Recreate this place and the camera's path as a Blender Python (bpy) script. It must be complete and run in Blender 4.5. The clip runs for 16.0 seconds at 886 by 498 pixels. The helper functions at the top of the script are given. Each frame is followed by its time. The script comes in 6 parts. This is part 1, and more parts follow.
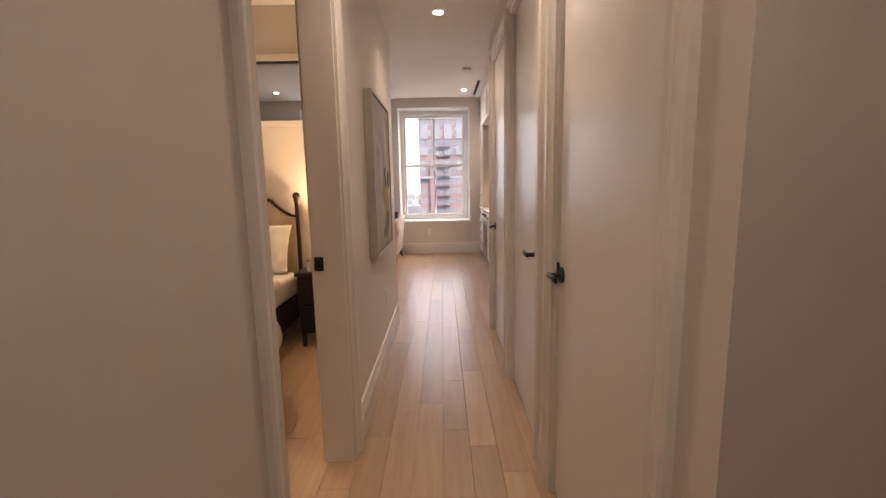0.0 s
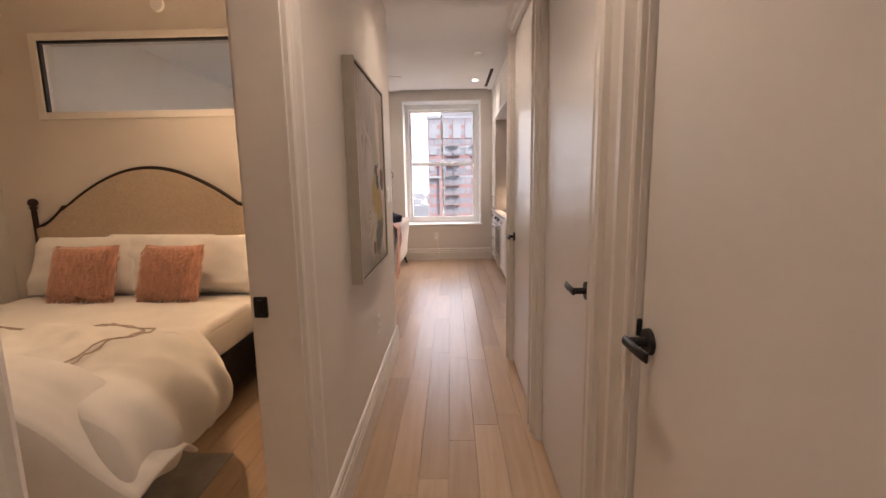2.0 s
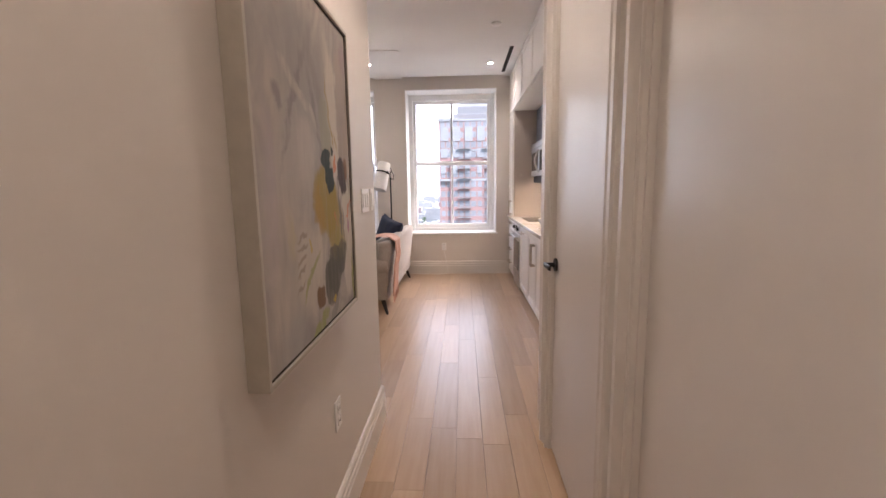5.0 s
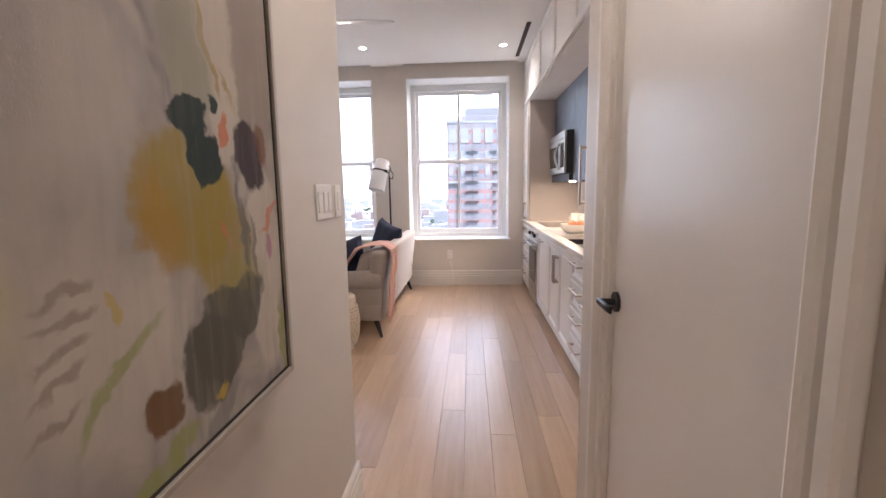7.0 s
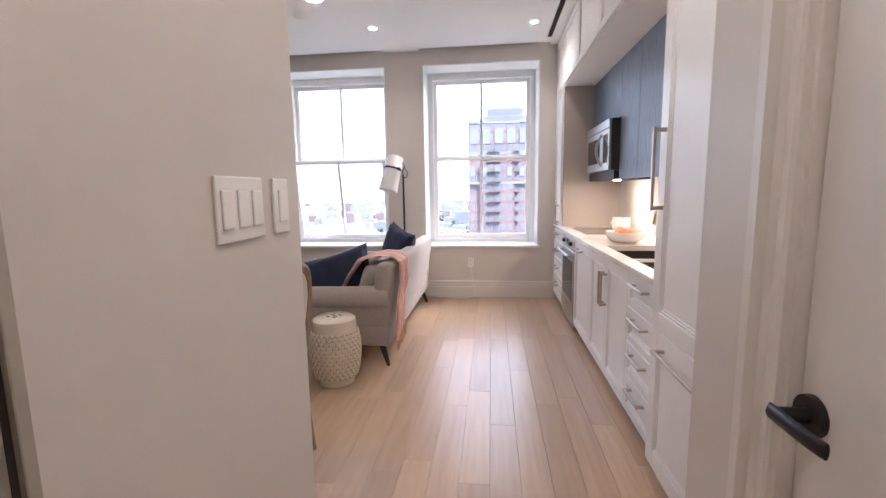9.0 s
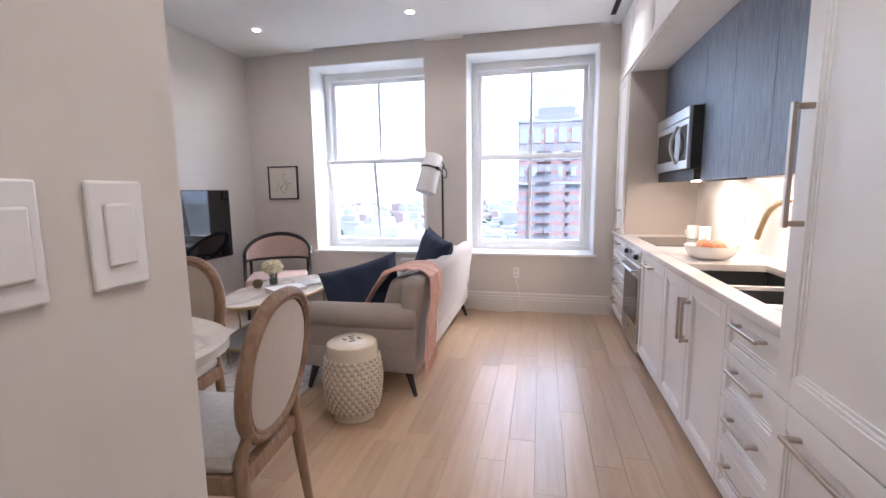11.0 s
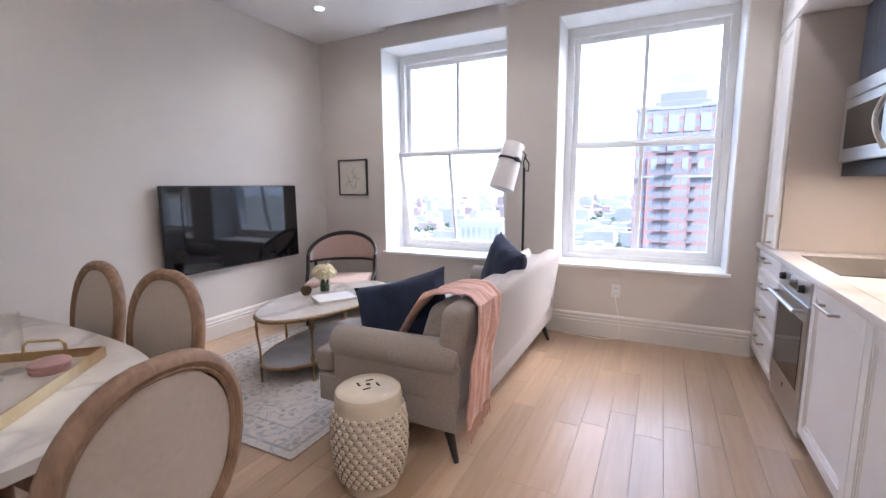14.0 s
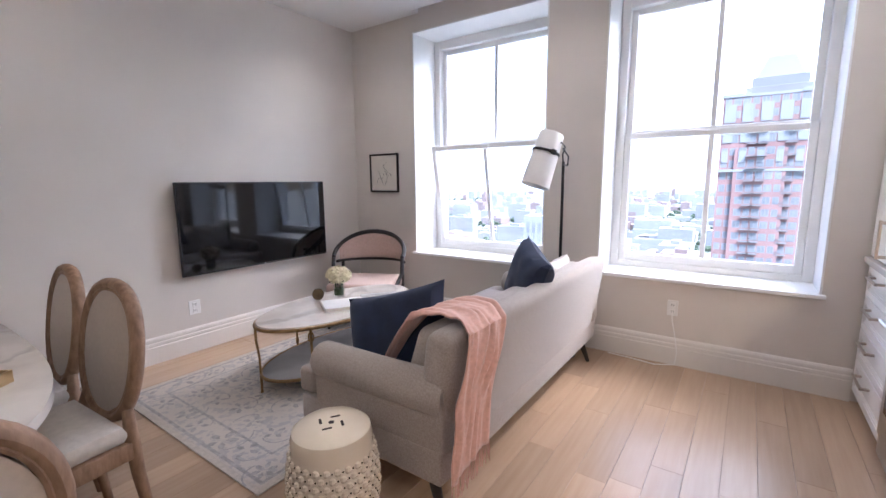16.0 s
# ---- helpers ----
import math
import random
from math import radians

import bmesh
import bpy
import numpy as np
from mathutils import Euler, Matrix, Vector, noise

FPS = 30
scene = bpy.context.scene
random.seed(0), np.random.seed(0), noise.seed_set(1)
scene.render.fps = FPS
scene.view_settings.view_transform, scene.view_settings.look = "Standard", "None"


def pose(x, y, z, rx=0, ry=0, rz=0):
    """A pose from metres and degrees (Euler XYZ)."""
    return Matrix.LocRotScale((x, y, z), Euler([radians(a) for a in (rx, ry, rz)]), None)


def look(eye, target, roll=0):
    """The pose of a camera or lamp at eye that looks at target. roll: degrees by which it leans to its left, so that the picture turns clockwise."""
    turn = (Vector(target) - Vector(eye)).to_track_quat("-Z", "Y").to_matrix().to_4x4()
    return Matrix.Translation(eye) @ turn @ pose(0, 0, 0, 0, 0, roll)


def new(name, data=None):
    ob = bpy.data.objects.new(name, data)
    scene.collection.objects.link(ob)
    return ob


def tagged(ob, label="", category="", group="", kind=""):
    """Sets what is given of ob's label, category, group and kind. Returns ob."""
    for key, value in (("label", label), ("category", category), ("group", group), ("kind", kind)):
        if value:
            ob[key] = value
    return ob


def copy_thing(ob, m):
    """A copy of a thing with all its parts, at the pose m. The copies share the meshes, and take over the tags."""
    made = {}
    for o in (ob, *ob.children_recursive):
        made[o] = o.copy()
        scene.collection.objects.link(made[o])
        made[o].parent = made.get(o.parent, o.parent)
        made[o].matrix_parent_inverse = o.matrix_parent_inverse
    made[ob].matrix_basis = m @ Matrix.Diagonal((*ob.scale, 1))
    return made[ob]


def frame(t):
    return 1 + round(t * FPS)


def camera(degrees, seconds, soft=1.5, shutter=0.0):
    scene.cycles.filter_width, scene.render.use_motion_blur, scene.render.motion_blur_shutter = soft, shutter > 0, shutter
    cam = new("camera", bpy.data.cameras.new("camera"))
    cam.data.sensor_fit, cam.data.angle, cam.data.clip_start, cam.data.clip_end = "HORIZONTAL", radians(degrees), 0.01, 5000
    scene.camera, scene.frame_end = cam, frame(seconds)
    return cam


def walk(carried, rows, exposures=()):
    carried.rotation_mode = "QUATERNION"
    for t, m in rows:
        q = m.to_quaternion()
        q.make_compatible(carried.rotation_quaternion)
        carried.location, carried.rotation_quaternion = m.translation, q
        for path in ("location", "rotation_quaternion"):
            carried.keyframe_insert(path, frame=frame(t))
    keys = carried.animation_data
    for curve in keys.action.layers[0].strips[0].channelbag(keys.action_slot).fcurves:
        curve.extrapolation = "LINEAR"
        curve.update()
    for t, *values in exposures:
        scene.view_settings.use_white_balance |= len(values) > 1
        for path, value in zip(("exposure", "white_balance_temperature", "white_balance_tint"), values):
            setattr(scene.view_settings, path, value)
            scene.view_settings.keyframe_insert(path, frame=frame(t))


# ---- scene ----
cam = camera(91.2, 16.0)
PATH = [
    (0, (0.027, -0.838, 1.326), (0.025, 1.14, 1.029), -1.1),
    (0.5, (0.026, -0.672, 1.33), (0.013, 1.305, 1.031), -0.9),
    (1, (0.024, -0.502, 1.333), (0.005, 1.475, 1.032), -0.9),
    (1.5, (0.034, -0.329, 1.33), (0.0, 1.648, 1.032), -1.0),
    (2, (0.037, -0.153, 1.334), (-0.005, 1.825, 1.036), -1.0),
    (2.5, (0.04, 0.022, 1.337), (-0.013, 1.999, 1.039), -0.9),
    (3, (0.041, 0.191, 1.333), (-0.022, 2.168, 1.038), -0.9),
    (3.5, (0.037, 0.363, 1.33), (-0.032, 2.34, 1.041), -0.8),
    (4, (0.037, 0.55, 1.339), (-0.038, 2.527, 1.049), -0.7),
    (6.5, (0.07, 1.454, 1.289), (-0.05, 3.432, 1.018), -1.1),
    (7, (0.046, 1.635, 1.296), (-0.082, 3.612, 1.024), -0.9),
    (7.5, (0.04, 1.797, 1.297), (-0.106, 3.773, 1.025), -0.9),
    (8, (0.033, 1.962, 1.293), (-0.133, 3.936, 1.022), -0.8),
    (8.5, (0.026, 2.133, 1.289), (-0.165, 4.105, 1.019), -0.8),
    (9, (0.016, 2.284, 1.288), (-0.208, 4.253, 1.022), -0.9),
    (11.5, (0.014, 2.916, 1.31), (-0.495, 4.832, 1.044), -0.6),
    (12, (0.027, 3.066, 1.317), (-0.558, 4.959, 1.046), -0.6),
    (12.5, (0.038, 3.207, 1.321), (-0.626, 5.073, 1.045), -0.6),
    (13, (0.044, 3.327, 1.319), (-0.695, 5.164, 1.042), -0.6),
    (13.5, (0.049, 3.445, 1.319), (-0.765, 5.251, 1.039), -0.4),
    (14, (0.061, 3.565, 1.322), (-0.824, 5.336, 1.036), -0.5),
    (14.5, (0.073, 3.684, 1.319), (-0.877, 5.42, 1.031), -0.4),
    (15, (0.103, 3.814, 1.317), (-0.916, 5.51, 1.024), -0.5),
    (15.5, (0.131, 3.942, 1.325), (-0.951, 5.597, 1.025), -0.6),
    (16, (0.147, 4.059, 1.335), (-0.99, 5.676, 1.027), -0.5),
]
walk(cam, [(t, look(eye, target, roll)) for t, eye, target, roll in PATH],
     [(0, 2.32, 6800, 23), (4, 2.5, 6300, 22), (7.5, 2.66, 5750, 19), (9, 2.69, 5600, 18), (12, 2.76, 5300, 17), (16, 2.7, 5290, 17)])

# ---- world, sun, large lights, exposure ----
world = bpy.data.worlds.new("overcast_sky")
scene.world = world
world.use_nodes = True
_wt = world.node_tree
_sky = _wt.nodes.new("ShaderNodeTexSky")
_sky.sky_type = "NISHITA"
_sky.sun_disc = False
_sky.sun_elevation, _sky.sun_rotation = radians(48), radians(35)
_sky.air_density, _sky.dust_density, _sky.ozone_density = 1.0, 5.0, 1.0
_wt.links.new(_sky.outputs[0], _wt.nodes["Background"].inputs[0])
_wt.nodes["Background"].inputs[1].default_value = 0.15
sun = new("sun", bpy.data.lights.new("sun", "SUN"))
sun.data.energy, sun.data.angle, sun.data.color = 1.4, radians(25), (1.0, 0.97, 0.93)
sun.matrix_world = look((20, -30, 40), (0, 0, 0))


# ---- materials ----
def material(name, base, rough=0.5, metal=0.0, vary=0.0, scale=8.0, bump=0.0, bump_scale=120.0, stretch=(1, 1, 1), coat=0.0,
             second=None, per_piece=0.0, transmission=0.0, emission=None, sheen=0.0, detail=4.0, rough_vary=0.0):
    """A procedural surface: base colour drifting at a large scale, fine relief at a small one."""
    m = bpy.data.materials.new(name)
    m.use_nodes = True
    n, l = m.node_tree.nodes, m.node_tree.links
    b = n["Principled BSDF"]
    b.inputs["Roughness"].default_value, b.inputs["Metallic"].default_value = rough, metal
    b.inputs["Base Color"].default_value = (*base, 1)
    b.inputs["Coat Weight"].default_value = coat
    b.inputs["Transmission Weight"].default_value = transmission
    b.inputs["Sheen Weight"].default_value = sheen
    if emission:
        b.inputs["Emission Color"].default_value = (*emission[0], 1)
        b.inputs["Emission Strength"].default_value = emission[1]
    tc = n.new("ShaderNodeTexCoord")
    mp = n.new("ShaderNodeMapping")
    mp.inputs["Scale"].default_value = stretch
    l.new(tc.outputs["Object"], mp.inputs[0])
    vec = mp.outputs[0]
    if per_piece:
        info = n.new("ShaderNodeObjectInfo")
        add = n.new("ShaderNodeVectorMath")
        add.operation = "MULTIPLY_ADD"
        l.new(info.outputs["Random"], add.inputs[0])
        add.inputs[1].default_value = (17, 31, 5)
        l.new(vec, add.inputs[2])
        vec = add.outputs[0]
    if vary or second:
        t = n.new("ShaderNodeTexNoise")
        t.inputs["Scale"].default_value, t.inputs["Detail"].default_value = scale, detail
        l.new(vec, t.inputs["Vector"])
        r = n.new("ShaderNodeValToRGB")
        r.color_ramp.elements[0].position, r.color_ramp.elements[1].position = 0.3, 0.7
        lo = second or tuple(c * (1 - vary) for c in base)
        hi = base if second else tuple(min(1, c * (1 + vary * 0.5)) for c in base)
        r.color_ramp.elements[0].color, r.color_ramp.elements[1].color = (*lo, 1), (*hi, 1)
        l.new(t.outputs["Fac"], r.inputs[0])
        out = r.outputs[0]
        if per_piece:
            h = n.new("ShaderNodeHueSaturation")
            mr = n.new("ShaderNodeMapRange")
            mr.inputs["To Min"].default_value, mr.inputs["To Max"].default_value = 1 - per_piece, 1 + per_piece
            l.new(info.outputs["Random"], mr.inputs[0])
            l.new(mr.outputs[0], h.inputs["Value"])
            l.new(out, h.inputs["Color"])
            out = h.outputs[0]
        l.new(out, b.inputs["Base Color"])
        if rough_vary:
            mr2 = n.new("ShaderNodeMapRange")
            mr2.inputs["To Min"].default_value, mr2.inputs["To Max"].default_value = rough - rough_vary, rough + rough_vary
            l.new(t.outputs["Fac"], mr2.inputs[0])
            l.new(mr2.outputs[0], b.inputs["Roughness"])
    if bump:
        t2 = n.new("ShaderNodeTexNoise")
        t2.inputs["Scale"].default_value, t2.inputs["Detail"].default_value = bump_scale, 3.0
        l.new(vec, t2.inputs["Vector"])
        bp = n.new("ShaderNodeBump")
        bp.inputs["Strength"].default_value, bp.inputs["Distance"].default_value = bump, 0.002
        l.new(t2.outputs["Fac"], bp.inputs["Height"])
        l.new(bp.outputs[0], b.inputs["Normal"])
    return m


WALL = material("wall_paint", (0.66, 0.615, 0.565), 0.45, vary=0.04, scale=1.3, bump=0.05, bump_scale=260, rough_vary=0.06)
CEIL = material("ceiling_paint", (0.80, 0.79, 0.77), 0.7, vary=0.03, scale=1.0, bump=0.04, bump_scale=200)
TRIM = material("trim_paint", (0.74, 0.705, 0.66), 0.32, vary=0.04, scale=3.0, bump=0.03, bump_scale=140)
DOORP = material("door_paint", (0.73, 0.70, 0.67), 0.28, vary=0.03, scale=2.0, bump=0.03, bump_scale=180)
WHITE = material("white_window_paint", (0.82, 0.82, 0.81), 0.35, vary=0.03, scale=4.0, bump=0.02)
OAK = material("floor_oak", (0.475, 0.34, 0.225), 0.30, scale=3.0, second=(0.415, 0.285, 0.18), stretch=(12, 0.7, 1), per_piece=0.14, detail=4.0)
SUBFLOOR = material("subfloor", (0.30, 0.21, 0.14), 0.8, vary=0.2)
CAB = material("cabinet_paint", (0.86, 0.845, 0.82), 0.33, vary=0.04, scale=3.0, bump=0.03)
BLUEOAK = material("blue_stained_wood", (0.23, 0.275, 0.355), 0.42, scale=6.0, second=(0.105, 0.13, 0.18), stretch=(14, 14, 1.1), bump=0.3,
                   bump_scale=40, detail=7.0)
STEEL = material("brushed_steel", (0.55, 0.54, 0.52), 0.28, 1.0, vary=0.1, scale=20, stretch=(1, 1, 30), bump=0.03)
NICKEL = material("champagne_nickel", (0.50, 0.43, 0.36), 0.30, 1.0, vary=0.08, scale=30)
BLACKM = material("black_metal", (0.018, 0.017, 0.017), 0.42, 0.4, vary=0.2, scale=20, bump=0.04)
BLACKG = material("black_glass", (0.006, 0.006, 0.007), 0.06, coat=0.3, vary=0.1)
BRASS = material("brass", (0.56, 0.42, 0.22), 0.28, 1.0, vary=0.12, scale=25, bump=0.03)
OLDBRASS = material("aged_brass", (0.40, 0.27, 0.13), 0.35, 1.0, vary=0.3, scale=30, bump=0.1)
LINEN = material("linen_beige", (0.47, 0.40, 0.325), 0.9, vary=0.06, scale=60, bump=0.2, bump_scale=420, sheen=0.3)
SEATL = material("seat_linen", (0.55, 0.51, 0.46), 0.9, vary=0.1, scale=40, bump=0.5, bump_scale=420, sheen=0.3)
SOFA = material("sofa_fabric_grey", (0.385, 0.335, 0.29), 0.92, vary=0.22, scale=160, bump=0.7, bump_scale=500, sheen=0.3)
NAVY = material("navy_velvet", (0.014, 0.024, 0.062), 0.8, vary=0.3, scale=9, bump=0.25, bump_scale=90, sheen=0.08)
BLUSH = material("blush_throw", (0.66, 0.385, 0.30), 0.92, vary=0.12, scale=60, bump=0.6, bump_scale=300, sheen=0.4)
FUR = material("blush_faux_fur", (0.55, 0.28, 0.19), 0.95, vary=0.35, scale=60, stretch=(1, 1, 0.2), bump=0.6, sheen=0.5)
SHEET = material("white_cotton", (0.70, 0.68, 0.65), 0.85, vary=0.05, scale=6, bump=0.25, bump_scale=60, sheen=0.2)
PIPING = material("taupe_embroidery", (0.42, 0.34, 0.29), 0.9, vary=0.1)
HEADB = material("headboard_linen", (0.44, 0.35, 0.26), 0.92, vary=0.1, scale=60, bump=0.4, bump_scale=400)
IRON = material("wrought_iron_bronze", (0.035, 0.022, 0.016), 0.5, 0.6, vary=0.3, scale=20, bump=0.15)
DARKW = material("dark_stained_wood", (0.022, 0.019, 0.018), 0.45, vary=0.3, scale=14, stretch=(1, 1, 6), bump=0.1)
CHAIRW = material("weathered_oak", (0.34, 0.215, 0.13), 0.6, scale=16, second=(0.20, 0.12, 0.07), stretch=(3, 3, 1), bump=0.3, bump_scale=70, detail=8)
CERAM = material("cream_glazed_ceramic", (0.70, 0.62, 0.49), 0.16, vary=0.06, scale=8, coat=0.4)
WCERAM = material("white_ceramic", (0.80, 0.77, 0.72), 0.25, vary=0.04, coat=0.2)
HOLE = material("dark_recess", (0.03, 0.022, 0.018), 0.9, vary=0.1)
PLASTIC = material("white_plastic", (0.80, 0.79, 0.77), 0.3, vary=0.02)
SILVER = material("picture_frame_silver", (0.50, 0.465, 0.40), 0.38, 0.5, vary=0.08, scale=20, bump=0.05)
PAPER = material("paper", (0.70, 0.66, 0.59), 0.85, vary=0.05, scale=10)
INK = material("black_ink", (0.02, 0.02, 0.02), 0.7)
PEACH = material("peach_skin", (0.72, 0.36, 0.14), 0.6, scale=7, second=(0.60, 0.17, 0.07), bump=0.1, sheen=0.4)
PETAL = material("cream_petals", (0.80, 0.74, 0.52), 0.8, vary=0.08, scale=30)
LEAF = material("leaf_green", (0.05, 0.10, 0.035), 0.5, vary=0.4, scale=30)
CONE = material("pine_cone", (0.16, 0.105, 0.05), 0.6, vary=0.5, scale=40)
PINKBOX = material("pink_stone", (0.55, 0.33, 0.29), 0.5, vary=0.15, scale=20)
LAMPW = material("lamp_white_shade", (0.76, 0.74, 0.72), 0.55, vary=0.03)
NICHE = material("taupe_panel", (0.46, 0.41, 0.37), 0.4, vary=0.04, scale=2)
RUBBER = material("black_plastic", (0.02, 0.02, 0.022), 0.5, vary=0.1)
GLOW = material("lamp_glow", (1, 1, 1), 0.5, emission=((1.0, 0.86, 0.68), 14.0))
STRIP = material("led_strip_glow", (1, 1, 1), 0.5, emission=((1.0, 0.74, 0.47), 8.5))
TASK = material("task_lamp_glow", (1, 1, 1), 0.5, emission=((1.0, 0.76, 0.50), 150.0))


def glass_material(name, tint=(1, 1, 1), rough=0.0):
    m = bpy.data.materials.new(name)
    m.use_nodes = True
    n, l = m.node_tree.nodes, m.node_tree.links
    n.remove(n["Principled BSDF"])
    mix, tr, gl, fr, pw = (n.new("ShaderNode" + k) for k in ("MixShader", "BsdfTransparent", "BsdfGlossy", "LayerWeight", "Math"))
    pw.operation = "MULTIPLY_ADD"
    pw.inputs[1].default_value, pw.inputs[2].default_value = 0.30, 0.02
    tr.inputs[0].default_value = (*tint, 1)
    gl.inputs["Roughness"].default_value = rough
    fr.inputs[0].default_value = 0.25
    l.new(fr.outputs["Facing"], pw.inputs[0])
    l.new(pw.outputs[0], mix.inputs[0])
    l.new(tr.outputs[0], mix.inputs[1])
    l.new(gl.outputs[0], mix.inputs[2])
    l.new(mix.outputs[0], n["Material Output"].inputs[0])
    return m


PANE = glass_material("window_glass", (0.97, 0.985, 0.98))
CLEAR = glass_material("clear_glass", (0.985, 0.987, 0.987))


def veined(name, base, vein, scale, amount, rough=0.18):
    """Marble: soft clouds and thin wandering veins."""
    m = material(name, base, rough, coat=0.1)
    n, l = m.node_tree.nodes, m.node_tree.links
    b = n["Principled BSDF"]
    tc = n.new("ShaderNodeTexCoord")
    warp = n.new("ShaderNodeTexNoise")
    warp.inputs["Scale"].default_value, warp.inputs["Detail"].default_value = scale, 5
    l.new(tc.outputs["Object"], warp.inputs["Vector"])
    mad = n.new("ShaderNodeVectorMath")
    mad.operation = "MULTIPLY_ADD"
    l.new(warp.outputs["Color"], mad.inputs[0])
    mad.inputs[1].default_value = (0.8, 0.8, 0.8)
    l.new(tc.outputs["Object"], mad.inputs[2])
    t = n.new("ShaderNodeTexNoise")
    t.inputs["Scale"].default_value, t.inputs["Detail"].default_value = scale * 0.7, 2
    l.new(mad.outputs[0], t.inputs["Vector"])
    r = n.new("ShaderNodeValToRGB")
    e = r.color_ramp.elements
    e[0].position, e[1].position = 0.44, 0.56
    e[0].color, e[1].color = (*base, 1), (*base, 1)
    mid = e.new(0.5)
    mid.color = (*[a + (c - a) * amount for a, c in zip(base, vein)], 1)
    l.new(t.outputs["Fac"], r.inputs[0])
    cl = n.new("ShaderNodeTexNoise")
    cl.inputs["Scale"].default_value, cl.inputs["Detail"].default_value = scale * 2.0, 6
    l.new(tc.outputs["Object"], cl.inputs["Vector"])
    r2 = n.new("ShaderNodeValToRGB")
    r2.color_ramp.elements[0].position, r2.color_ramp.elements[1].position = 0.35, 0.6
    r2.color_ramp.elements[0].color, r2.color_ramp.elements[1].color = (0.86, 0.85, 0.84, 1), (1, 1, 1, 1)
    l.new(cl.outputs["Fac"], r2.inputs[0])
    mx = n.new("ShaderNodeMix")
    mx.data_type, mx.blend_type = "RGBA", "MULTIPLY"
    mx.inputs[0].default_value = 1.0
    l.new(r.outputs[0], mx.inputs[6])
    l.new(r2.outputs[0], mx.inputs[7])
    l.new(mx.outputs[2], b.inputs["Base Color"])
    return m


MARBLE = veined("table_marble", (0.74, 0.68, 0.61), (0.40, 0.37, 0.345), 2.4, 0.5)
QUARTZ = veined("quartz_counter", (0.80, 0.77, 0.74), (0.60, 0.52, 0.44), 0.8, 0.6)
SPLASH = veined("marble_backsplash", (0.82, 0.79, 0.76), (0.52, 0.46, 0.41), 0.75, 0.75)


